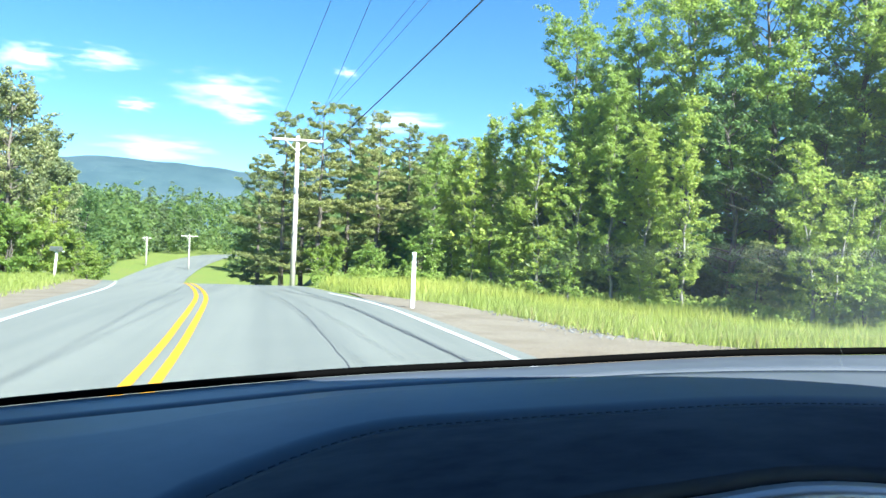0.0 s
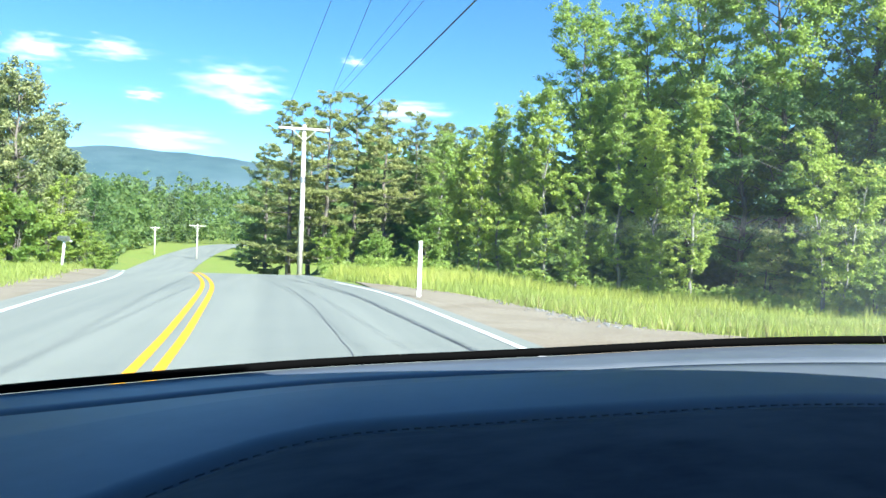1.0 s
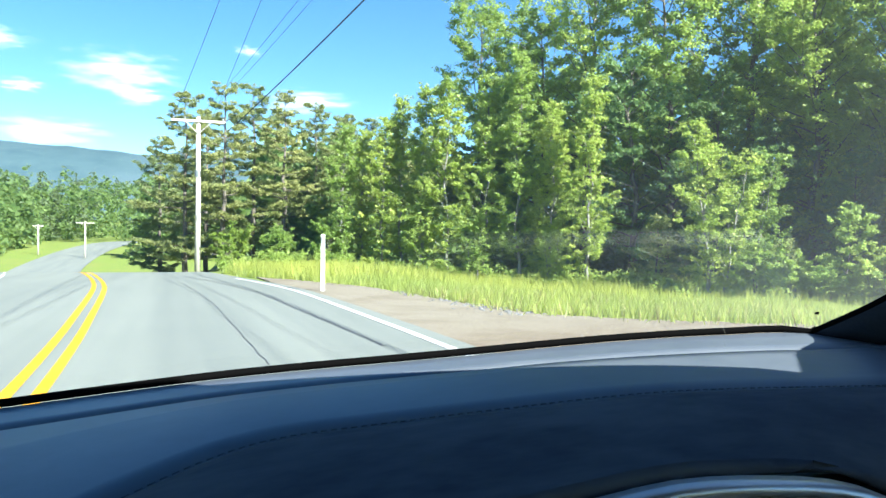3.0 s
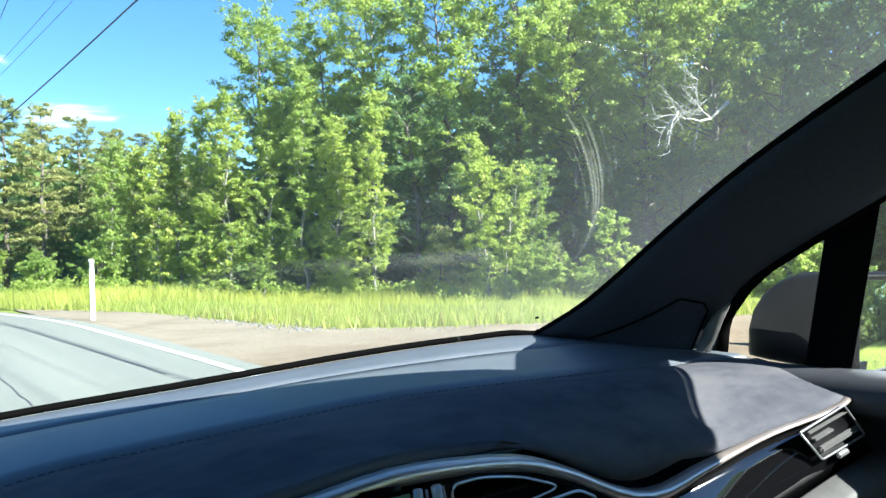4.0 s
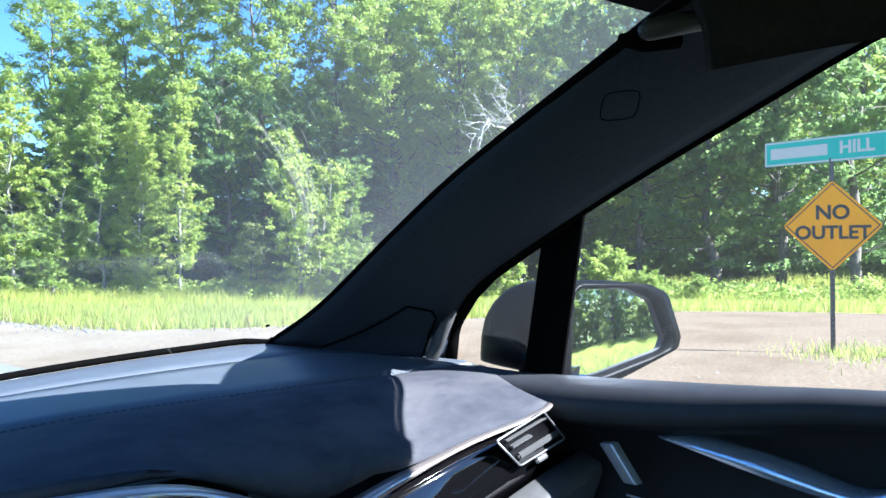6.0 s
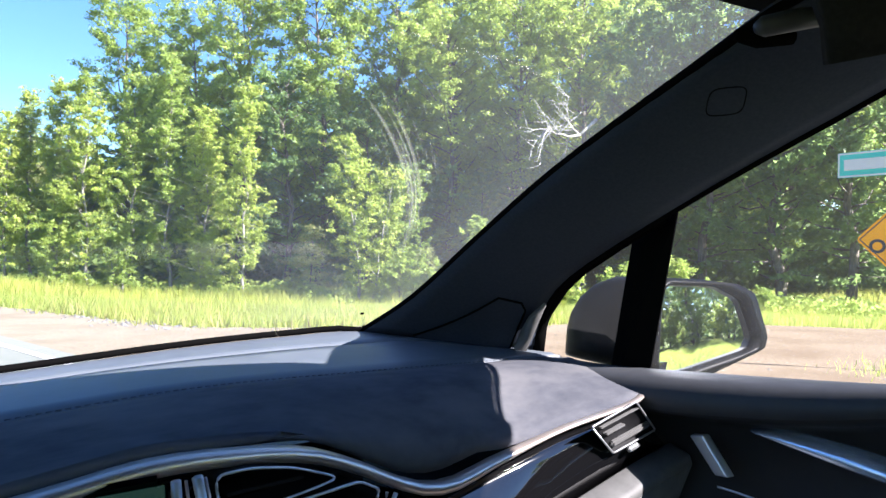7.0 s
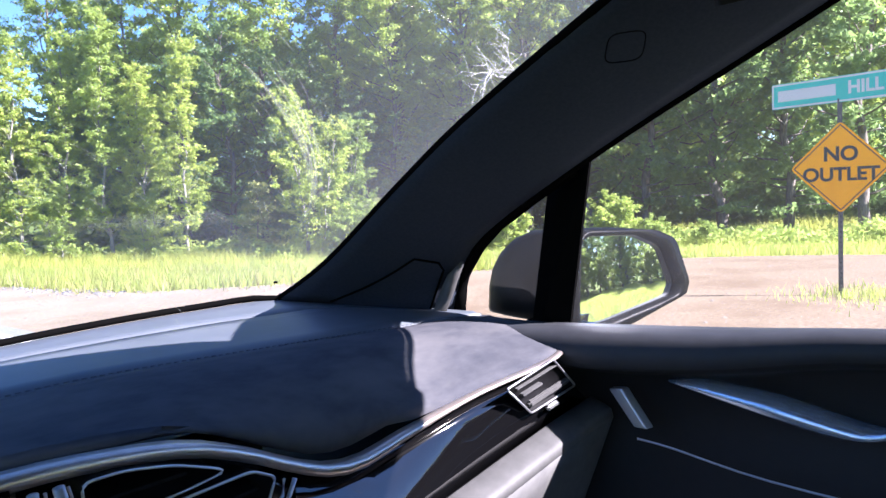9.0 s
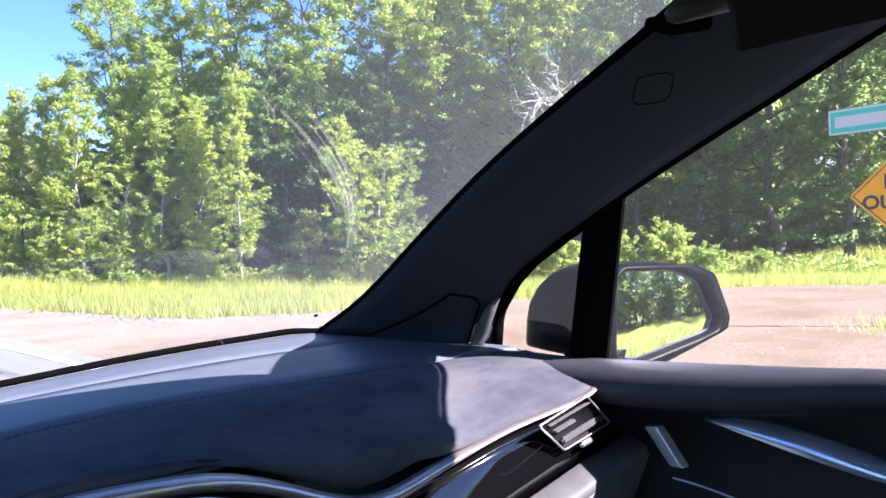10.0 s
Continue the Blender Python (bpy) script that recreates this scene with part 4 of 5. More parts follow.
def rounded_plate(points, thick, corner):
    """A flat plate in x and z with rounded corners, its face towards -y."""
    pts = [Vector((p[0], 0, p[1])) for p in points]
    ring = []
    for i, p in enumerate(pts):
        a, b = (pts[i - 1] - p).normalized(), (pts[(i + 1) % len(pts)] - p).normalized()
        for k in range(6):
            t = k / 5
            ring.append((p + a * corner) * (1 - t) ** 2 + p * (2 * t * (1 - t)) + (p + b * corner) * t**2)
    bm = bmesh.new()
    front = [bm.verts.new(q + Vector((0, -thick / 2, 0))) for q in ring]
    back = [bm.verts.new(q + Vector((0, thick / 2, 0))) for q in ring]
    bm.faces.new(front), bm.faces.new(back[::-1])
    for i in range(len(ring)):
        j = (i + 1) % len(ring)
        bm.faces.new((front[j], front[i], back[i], back[j]))
    bmesh.ops.recalc_face_normals(bm, faces=bm.faces)
    return bm


def road_sign():
    x, y = SIGN
    z = height(x, y)
    t = thing("road_sign", "yellow diamond warning sign and green name plate on steel post", "road sign", "", Matrix.Translation((x, y, z)) @ Matrix.Rotation(radians(-67.6), 4, "Z"))
    part("post", box_bm((0.05, 0.035, 2.7), (0, 0.02, 0.95), 0.006), M["post_steel"], t, "perforated dark steel post")
    for k in range(26):
        part("hole", box_bm((0.014, 0.004, 0.022), (0, 0.0, 0.15 + k * 0.06)), M["sign_black"], t)
    d = 0.535
    plate = part("warning_plate", rounded_plate([(0, d), (d, 0), (0, -d), (-d, 0)], 0.006, 0.06), M["sign_yellow"], t, "yellow diamond plate")
    plate.location = (0, -0.012, 1.50)
    rim_out, rim_in = d - 0.035, d - 0.052
    bm = bmesh.new()
    o = [bm.verts.new((px * rim_out, -0.0045, pz2 * rim_out)) for px, pz2 in ((0, 1), (1, 0), (0, -1), (-1, 0))]
    i = [bm.verts.new((px * rim_in, -0.0045, pz2 * rim_in)) for px, pz2 in ((0, 1), (1, 0), (0, -1), (-1, 0))]
    for k in range(4):
        bm.faces.new((o[k], i[k], i[(k + 1) % 4], o[(k + 1) % 4]))
    part("border", bm, M["sign_black"], plate)
    letters("lettering", "NO", 0.23, M["sign_black"], plate, pose(0, -0.005, 0.15, 90))
    letters("lettering", "OUTLET", 0.215, M["sign_black"], plate, pose(0, -0.005, -0.085, 90))
    blade = part("name_plate", rounded_plate([(-0.85, -0.15), (0.85, -0.15), (0.85, 0.15), (-0.85, 0.15)], 0.006, 0.02), M["sign_green"], t, "green road name plate with white edge")
    blade.matrix_local = pose(0.02, -0.01, 2.40, 0, 0, -33)
    bm = bmesh.new()
    o = [bm.verts.new((px, -0.0045, pz2)) for px, pz2 in ((-0.845, -0.145), (0.845, -0.145), (0.845, 0.145), (-0.845, 0.145))]
    i = [bm.verts.new((px, -0.0045, pz2)) for px, pz2 in ((-0.825, -0.125), (0.825, -0.125), (0.825, 0.125), (-0.825, 0.125))]
    for k in range(4):
        bm.faces.new((o[k], o[(k + 1) % 4], i[(k + 1) % 4], i[k]))
    part("border", bm, M["sign_white"], blade)
    # the first word is shown as a plain bar
    part("bar", box_bm((0.70, 0.004, 0.13), (-0.42, -0.005, 0)), M["sign_white"], blade)
    letters("lettering", "HILL", 0.20, M["sign_white"], blade, pose(0.26, -0.0045, 0, 90))
    letters("lettering", "RD", 0.125, M["sign_white"], blade, pose(0.67, -0.0045, 0.0, 90))
    return t


road_sign()


def mailbox():
    t = thing("mailbox", "small pale mailbox on a leaning white post", "mailbox", "", Matrix.Translation((*polar(-14.0, 36), height(*polar(-14.0, 36)))))
    part("post", box_bm((0.09, 0.09, 1.35), (0, 0, 0.5), 0.008, Matrix.Rotation(radians(4), 4, "Y")), M["sign_white"], t)
    mid, ring = 1.20, []
    for k in range(13):
        a = math.pi * k / 12
        ring.append((0.10 * math.cos(a), mid + 0.09 * math.sin(a)))
    pts = ring + [(-0.10, mid - 0.10), (0.10, mid - 0.10)]
    v = [(x, y, z) for y in (-0.25, 0.25) for x, z in pts]
    n = len(pts)
    f = [tuple(range(n)), tuple(range(2 * n - 1, n - 1, -1))] + [((k + 1) % n, k, n + k, n + (k + 1) % n) for k in range(n)]
    box = mesh_object("box", v, f, M["steel"], t)
    box.rotation_euler = (0, 0, radians(60))
    part("bracket", box_bm((0.42, 0.05, 0.05), (0.12, 0, 1.08), 0.005), M["sign_white"], t)
    return t


mailbox()


# ------------------------------------------------------------------ the car, seen from inside
PIVOT = Matrix.Translation((0, 0, 1.35))
CAR = PIVOT @ Matrix(((0.9997, 0.0008, 0.0249, 0), (0.0008, 0.998, -0.0624, 0), (-0.0249, 0.0624, 0.9977, 0), (0, 0, 0, 1))) @ PIVOT.inverted()
car = thing("car", "dark car with black suede dashboard and satin metal trim", "car", "", CAR)


def carry(name, verts, faces, mat, parent=car, label="", smooth=True):
    ob = mesh_object(name, verts, faces, mat, None, smooth)
    ob.parent = parent
    if label:
        ob["label"] = label
    return ob


def sheet(name, rails, mat, parent=car, label="", thick=0.004, smooth=True):
    """A lofted surface with thickness."""
    v, f = loft(rails)
    ob = carry(name, v, f, mat, parent, label, smooth)
    md = ob.modifiers.new("thickness", "SOLIDIFY")
    md.thickness, md.offset = thick, 1
    return ob


def rail_tube(name, path, r, mat, parent=car, label="", sides=8):
    v, f = tube(path, r, sides)
    return carry(name, v, f, mat, parent, label)


XS = [-0.78 + 0.02 * k for k in range(0, 77)]          # across the dashboard
EDGE_Y = [(-0.78, 0.75), (-0.664, 0.83), (-0.44, 0.90), (0.0, 0.93), (0.27, 0.90), (0.44, 0.88), (0.58, 0.86), (0.664, 0.825), (0.74, 0.71), (0.789, 0.61)]
EDGE_Z = [(-0.78, 1.04), (-0.4, 1.085), (0.0, 1.130), (0.27, 1.159), (0.44, 1.177), (0.58, 1.188), (0.664, 1.195), (0.76, 1.195)]
SEAM_Y = [(-0.78, 0.46), (-0.20, 0.46), (-0.14, 0.48), (-0.07, 0.58), (0.03, 0.655), (0.12, 0.655), (0.33, 0.632), (0.5, 0.615), (0.66, 0.606), (0.74, 0.610), (0.789, 0.596)]
SEAM_Z = [(-0.78, 1.06), (-0.14, 1.13), (0.03, 1.155), (0.2, 1.175), (0.33, 1.188), (0.5, 1.192), (0.66, 1.192), (0.74, 1.191), (0.789, 1.188)]
TRIM_Z = [(-0.78, 1.06), (-0.2, 1.12), (0.0, 1.155), (0.10, 1.172), (0.168, 1.181), (0.224, 1.188), (0.292, 1.185), (0.335, 1.178), (0.376, 1.163), (0.415, 1.145), (0.448, 1.134), (0.48, 1.133), (0.52, 1.142), (0.62, 1.160), (0.74, 1.179), (0.789, 1.186)]


def dash_row(x, y_keys, z_keys, dy=0.0, dz=0.0):
    return (x, curve_through(y_keys, [x])[0] + dy, curve_through(z_keys, [x])[0] + dz)


def trim_y(x):
    return curve_through([(0.0, 0.46), (0.6, 0.46), (0.70, 0.449), (0.737, 0.452), (0.757, 0.468), (0.772, 0.492), (0.783, 0.525), (0.789, 0.560)], [x])[0]


def dash_rails(xs):
    """From the windscreen to the seam, then over the suede pad to the trim."""
    edge = [dash_row(x, EDGE_Y, EDGE_Z) for x in xs]
    seam = [dash_row(x, SEAM_Y, SEAM_Z) for x in xs]
    trim = [(x, trim_y(x), curve_through(TRIM_Z, [x])[0]) for x in xs]
    return edge, seam, trim


xs = [x for x in XS if x < 0.70] + [0.70, 0.715, 0.728, 0.737, 0.745, 0.753, 0.760, 0.767, 0.773, 0.778, 0.783, 0.786, 0.789]
edge, seam, trim = dash_rails(xs)
# slight crease shaped in where the roof's shadow edge crosses the leather
shadow_fold = [(e[0], max(e[1] - 0.115 * (1 - 0.75 * ss(0.6, 0.785, e[0])), s[1] + 0.004), e[2] + (s[2] - e[2]) * 0.42 + 0.005 * (1 - ss(0.6, 0.78, e[0]))) for e, s in zip(edge, seam)]
top_edge = [(x, y + 0.03, z - 0.012) for x, y, z in edge]
rows = [[tuple(Vector(e).lerp(Vector(c), k / 3)) for e, c in zip(edge, shadow_fold)] for k in range(4)]
sheet("dashboard_top", [top_edge] + rows, M["leather"], label="dark blue-black leather under the windscreen, creased along the roof's shadow edge")
rows = [[tuple(Vector(c).lerp(Vector(s), k / 5) + Vector((0, 0, 0.004 * math.sin(math.pi * k / 5)))) for c, s in zip(shadow_fold, seam)] for k in range(6)]
sheet("dashboard_band", rows, M["leather"], label="smooth leather band stitched along the dashboard", thick=0.0015)
rows = []
for k in range(13):
    t = k / 12
    row = []
    for s, e, x in zip(seam, trim, xs):
        q = 1 - ss(0.47, 0.60, x)
        y = s[1] + (e[1] + 0.004 + 0.008 * q - s[1]) * min(1.0, t * (1 + 0.15 * q))
        lip = e[2] + 0.006 - 0.0045 * ss(0.46, 0.60, x)
        z = lip + (s[2] - lip) * (1 - t ** (1.7 + 1.5 * (1 - ss(0.47, 0.60, x)))) + 0.010 * math.sin(math.pi * min(1, t * 1.05)) * (1 - t)
        if t > 0.86 and q > 0.5:
            y = e[1] + 0.012 + 0.02 * (t - 0.86) / 0.14 * 0.3
        row.append((x, y + (0.008 if k == 0 else 0), z - (0.0012 if k == 0 else 0)))
    rows.append(row)
sheet("dashboard_pad", rows, M["suede"], label="black suede dashboard pad")
stitch = [tuple(Vector(p) + Vector((0, -0.003, 0.0025))) for p in seam if p[0] > -0.1]
for a, b in zip(stitch[::1], stitch[1::1]):
    for k in range(3):
        p, q = Vector(a).lerp(Vector(b), (k + 0.1) / 3), Vector(a).lerp(Vector(b), (k + 0.7) / 3)
        rail_tube("stitch", [p, q], 0.0005, M["thread"], sides=4)
part("dashboard_core", box_bm((1.0, 0.32, 0.40), (0.20, 0.68, 0.86), 0.02), M["black_plastic"], car)
# chrome trim line
trim_in = [p for p in trim if p[0] < 0.770]
rows = []
for dy, dz in ((0.006, 0.004), (-0.003, 0.003), (-0.0055, -0.001), (-0.003, -0.006), (0.008, -0.006)):
    rows.append([(x, y + dy * (1 - 0.35 * ss(0.48, 0.66, x)), z + dz * (1 - 0.62 * ss(0.46, 0.60, x))) for x, y, z in trim_in])
v, f = loft(rows, True)
carry("trim_strip", v, f, M["chrome"], label="satin chrome trim strip below the pad")
# glossy panel and light ledge, glove box below
LEDGE_Z = [(-0.78, 0.86), (0.0, 0.945), (0.25, 1.005), (0.497, 1.066), (0.70, 1.108), (0.789, 1.1225)]
ledge_back = [(x, 0.448, curve_through(LEDGE_Z, [x])[0]) for x in xs if 0.38 < x < 0.787]
ledge_front = [(x, 0.418, z - 0.004) for x, y, z in ledge_back]
panel_top = [(x, y + 0.004 + 0.022 * (1 - ss(0.48, 0.62, x)), z - 0.010 + 0.004 * ss(0.48, 0.62, x)) for x, y, z in trim if 0.38 < x < 0.787]
rows = [[tuple(Vector(a).lerp(Vector(b), k / 4) + Vector((0, -0.004 * math.sin(math.pi * k / 4), 0))) for a, b in zip(panel_top, ledge_back)] for k in range(5)]
sheet("gloss_panel", rows, M["gloss_black"], label="glossy black decor panel")
rows = [ledge_back, [(x, y - 0.006, z + 0.004) for x, y, z in ledge_back], [(x, y + 0.004, z + 0.002) for x, y, z in ledge_front], ledge_front, [(x, y - 0.003, z - 0.008) for x, y, z in ledge_front]]
sheet("ledge", rows, M["grey_leather"], label="light grey leather ledge with a seam")
rows = [[(x - 0.10 * t * ss(0.45, 0.75, x), y - 0.003 + 0.05 * t, z - 0.008 - 0.30 * t) for x, y, z in ledge_front] for t in (0, 0.1, 0.3, 0.7, 1.0)]
sheet("glove_box", rows, M["grey_leather"], label="grey leather glove box front")
side = [(0.784, 0.446, 1.112), (0.785, 0.50, 1.160), (0.786, 0.58, 1.176), (0.772, 0.68, 1.182), (0.72, 0.83, 1.184)]
sheet("dashboard_end", [side, [(x, y, z - 0.18) for x, y, z in side], [(x - 0.02, y, z - 0.4) for x, y, z in side]], M["black_plastic"], label="black end cap of the dashboard")
low = [(x, 0.47, curve_through(TRIM_Z, [x])[0] - 0.02) for x in xs if x < 0.42]
sheet("centre_panel", [low, [(x, y + 0.01, z - 0.12) for x, y, z in low], [(x, y + 0.04, z - 0.35) for x, y, z in low]], M["gloss_black"], label="glossy black centre panel")

# air vents in the middle
def outline(pts, y, soft=0.25):
    """A closed line through rounded corners, in the plane at depth y."""
    pts = [Vector((p[0], y, p[1])) for p in pts]
    out = []
    for i, p in enumerate(pts):
        a, b = p.lerp(pts[i - 1], soft), p.lerp(pts[(i + 1) % len(pts)], soft)
        for k in range(5):
            t = k / 4
            out.append(a * (1 - t) ** 2 + p * (2 * t * (1 - t)) + b * t**2)
    return out


def vent_opening(pts, y, depth, r, parent, soft=0.25, rim=None):
    """A thin bright rim round a dark recess."""
    line = outline(pts, y, soft)
    mid = sum(line, Vector()) / len(line)
    closed = line + [line[0]]
    rail_tube("vent_frame", closed, r, rim or M["satin_strip"], parent, "", 6)
    back = [p + Vector((0, depth, 0)) + (mid - p) * 0.05 for p in line]
    v, f = loft([closed, back + [back[0]]])
    f.append(tuple(range(len(closed), len(v) - 1)))
    carry("recess", v, f, M["black_plastic"], parent)


def vent_slat(a, b, deep, tall, mat, parent, name="slat"):
    a, b = Vector(a), Vector(b)
    d = b - a
    part(name, box_bm((d.length, deep, tall), (a + b) / 2, tall * 0.3, Matrix.Rotation(-math.atan2(d.z, d.x), 4, "Y")), mat, parent)


vent = part("centre_vent", box_bm((0.168, 0.02, 0.12), (0.322, 0.498, 1.112), 0.004), M["black_plastic"], car, "black twin air vent with bright outlines")
vent_opening([(0.2555, 1.1805), (0.280, 1.1815), (0.312, 1.1765), (0.350, 1.1635), (0.320, 1.1583), (0.262, 1.1525)], 0.448, 0.03, 0.0009, vent, 0.3)
vent_opening([(0.2645, 1.1485), (0.330, 1.1545), (0.367, 1.1575), (0.386, 1.1485), (0.379, 1.1290), (0.304, 1.1225), (0.2745, 1.1185)], 0.448, 0.03, 0.0011, vent, 0.22)
rail_tube("vent_frame", [(0.392, 0.447, 1.1455), (0.391, 0.447, 1.134), (0.381, 0.447, 1.1225), (0.339, 0.447, 1.1187), (0.270, 0.447, 1.112)], 0.0013, M["satin_strip"], vent, "", 6)
rail_tube("vent_frame", [(0.405, 0.452, 1.141), (0.398, 0.452, 1.124), (0.377, 0.452, 1.1125), (0.333, 0.452, 1.108), (0.270, 0.452, 1.100)], 0.0018, M["satin_strip"], vent, "", 6)
vent_slat((0.266, 0.462, 1.166), (0.322, 0.462, 1.168), 0.024, 0.0022, M["black_plastic"], vent)
vent_slat((0.276, 0.462, 1.136), (0.374, 0.462, 1.143), 0.024, 0.0022, M["black_plastic"], vent)
vent_slat((0.321, 0.4485, 1.1395), (0.350, 0.4485, 1.142), 0.004, 0.0018, M["chrome"], vent, "tab")
for x0, x1, r in ((0.2312, 0.2405, 0.0030), (0.2445, 0.2625, 0.0033)):
    rail_tube("strip", [(x0, 0.448, 1.182), (0.6 * x0 + 0.4 * x1, 0.447, 1.153), (x1, 0.446, 1.120)], r, M["satin_strip"], vent, "", 10)
for x0, x1 in ((0.2375, 0.2500), (0.2495, 0.2690)):
    rail_tube("strip_edge", [(x0, 0.448, 1.181), (0.6 * x0 + 0.4 * x1, 0.447, 1.153), (x1, 0.446, 1.120)], 0.0009, M["chrome"], vent, "", 6)

# touch screen
M["screen_green"] = material("screen_green", (0.005, 0.016, 0.012), 0.15)
sb = M["screen_green"].node_tree.nodes["Principled BSDF"]
sb.inputs["Emission Color"].default_value, sb.inputs["Emission Strength"].default_value = (0.012, 0.036, 0.027, 1), 0.15
M["screen_light"] = material("screen_light", (0.6, 0.55, 0.7), 0.2)
sb = M["screen_light"].node_tree.nodes["Principled BSDF"]
sb.inputs["Emission Color"].default_value, sb.inputs["Emission Strength"].default_value = (0.75, 0.65, 0.9, 1), 0.15
M["screen_red"] = material("screen_red", (0.7, 0.05, 0.05), 0.2)
screen = part("touch_screen", box_bm((0.408, 0.012, 0.25), (-0.0015, 0.006, -0.007), 0.006), M["gloss_black"], car, "wide dark touch screen")
screen.matrix_local = pose(0.03, 0.456, 1.060, -8, -3, -8)
part("picture", box_bm((0.400, 0.002, 0.24), (-0.0015, -0.0005, -0.007)), M["screen_green"], screen, "dark green lit map")
part("icon", rounded_plate([(0.1815, 0.0830), (0.1968, 0.0830), (0.1968, 0.0982), (0.1815, 0.0982)], 0.0006, 0.0018), M["screen_light"], screen, "pale lilac route button").matrix_local = pose(0, -0.0022, 0)
for dx, h in ((-0.0024, 0.0048), (0.0, 0.0052), (0.0026, 0.0048)):
    part("icon_line", box_bm((0.0007, 0.0006, h), (0.1892 + dx, -0.0030, 0.0908)), M["gloss_black"], screen)
part("icon_line", box_bm((0.0028, 0.0006, 0.0007), (0.1880, -0.0030, 0.0934)), M["gloss_black"], screen)
part("icon_line", box_bm((0.0030, 0.0006, 0.0007), (0.1905, -0.0030, 0.0882)), M["gloss_black"], screen)
letters("clock", "4:41pm", 0.0048, M["screen_light"], screen, pose(0.1866, -0.0024, 0.1058, 90), 0.0002)
part("icon", box_bm((0.0013, 0.0006, 0.0042), (0.1681, -0.0022, 0.1058)), M["screen_light"], screen)
for a in (-40, 40):
    part("icon_line", box_bm((0.0006, 0.0006, 0.0040), (0.1681, -0.0022, 0.1058), 0, Matrix.Rotation(radians(a), 4, "Y")), M["screen_light"], screen)
part("icon_line", box_bm((0.0007, 0.0006, 0.0048), (0.1566, -0.0022, 0.1053), 0, Matrix.Rotation(radians(-45), 4, "Y")), M["screen_light"], screen)
part("icon_line", box_bm((0.0030, 0.0006, 0.0007), (0.1576, -0.0022, 0.1036)), M["screen_light"], screen)

# corner vent at the dashboard's end
cv = part("corner_vent", box_bm((0.080, 0.016, 0.030), (0.692, 0.490, 1.152), 0.004, Matrix.Rotation(radians(-12), 4, "Y")), M["black_plastic"], car, "black corner air vent in a chrome frame")
vent_opening([(0.6340, 1.1625), (0.7080, 1.1785), (0.7500, 1.1450), (0.6740, 1.1320)], 0.4405, 0.004, 0.0011, cv, 0.05, M["vent_metal"])
vent_slat((0.651, 0.4425, 1.1590), (0.716, 0.4425, 1.1715), 0.004, 0.0016, M["grey_leather"], cv)
vent_slat((0.659, 0.4420, 1.1520), (0.690, 0.4420, 1.1580), 0.006, 0.0024, M["grey_leather"], cv)
vent_slat((0.671, 0.4420, 1.1405), (0.738, 0.4420, 1.1530), 0.006, 0.0062, M["grey_leather"], cv)
vent_slat((0.697, 0.4385, 1.1320), (0.715, 0.4385, 1.1350), 0.005, 0.0055, M["vent_metal"], cv, "tab")

# windscreen gasket, pillar and glass
PA = [(0.664, 0.825, 1.195), (0.655, 0.72, 1.252), (0.645, 0.60, 1.338), (0.635, 0.50, 1.405), (0.615, 0.36, 1.480), (0.595, 0.25, 1.530), (0.56, 0.05, 1.590), (0.53, -0.15, 1.615)]
PB = [(0.792, 0.635, 1.190), (0.785, 0.628, 1.235), (0.770, 0.580, 1.290), (0.745, 0.43, 1.378), (0.74, 0.284, 1.460), (0.735, 0.141, 1.533), (0.715, -0.08, 1.600), (0.70, -0.30, 1.625)]


def refine(pts, n):
    keys = [(i, p) for i, p in enumerate(pts)]
    ts = [(len(pts) - 1) * k / n for k in range(n + 1)]
    return [tuple(curve_through([(i, p[c]) for i, p in keys], [t])[0] for c in range(3)) for t in ts]


pa, pb = refine(PA, 28), refine(PB, 28)
rows = []
for k in range(9):
    t = k / 8
    row = []
    for a, b in zip(pa, pb):
        p = Vector(a).lerp(Vector(b), t)
        row.append(tuple(p + Vector((-0.55, -0.8, 0.05)).normalized() * (0.016 * math.sin(math.pi * t) ** 0.7)))
    rows.append(row)
pillar = sheet("windscreen_pillar", rows, M["pillar_cloth"], label="dark blue-grey fabric windscreen pillar", thick=0.012)
rail_tube("gasket", [(x + 0.004, y + 0.006, z + 0.0) for x, y, z in pa], 0.0045, M["rubber"], pillar)
rail_tube("gasket", [(x, y + 0.004, z + 0.0035) for x, y, z in edge if x < 0.655] + [(0.664, 0.829, 1.1965), (0.669, 0.826, 1.2005)], 0.0040, M["rubber"], car, "black rubber edge of the windscreen")
rail_tube("window_seal", [(x + 0.004, y - 0.002, z) for x, y, z in pb], 0.003, M["rubber"], pillar)


def on_pillar(u, t):
    """A place on the pillar's face: u along it, t across, 0 to 1."""
    i = u * (len(pa) - 1)
    j = min(len(pa) - 2, int(i))
    a, b = Vector(pa[j]).lerp(Vector(pa[j + 1]), i - j), Vector(pb[j]).lerp(Vector(pb[j + 1]), i - j)
    return a.lerp(b, t) + Vector((-0.55, -0.8, 0.05)).normalized() * (0.016 * math.sin(math.pi * t) ** 0.7 + 0.001)


# speaker panel in the pillar's foot, outlined by a groove; a stamped oval further up
rails, brim = [], []
for k in range(17):
    t = 0.27 + 0.56 * k / 16
    high = 0.012 + 0.168 * min(1.0, (t - 0.27) / 0.28) - 0.02 * ss(0.76, 0.83, t)
    rails.append([tuple(on_pillar(0.004 + (high - 0.004) * q / 6, t) + Vector((-0.55, -0.8, 0.05)).normalized() * 0.0015) for q in range(7)])
    brim.append(rails[-1][-1])
v, f = loft(rails)
carry("speaker_panel", v, f, M["pillar_cloth"], pillar, "triangular black speaker panel")
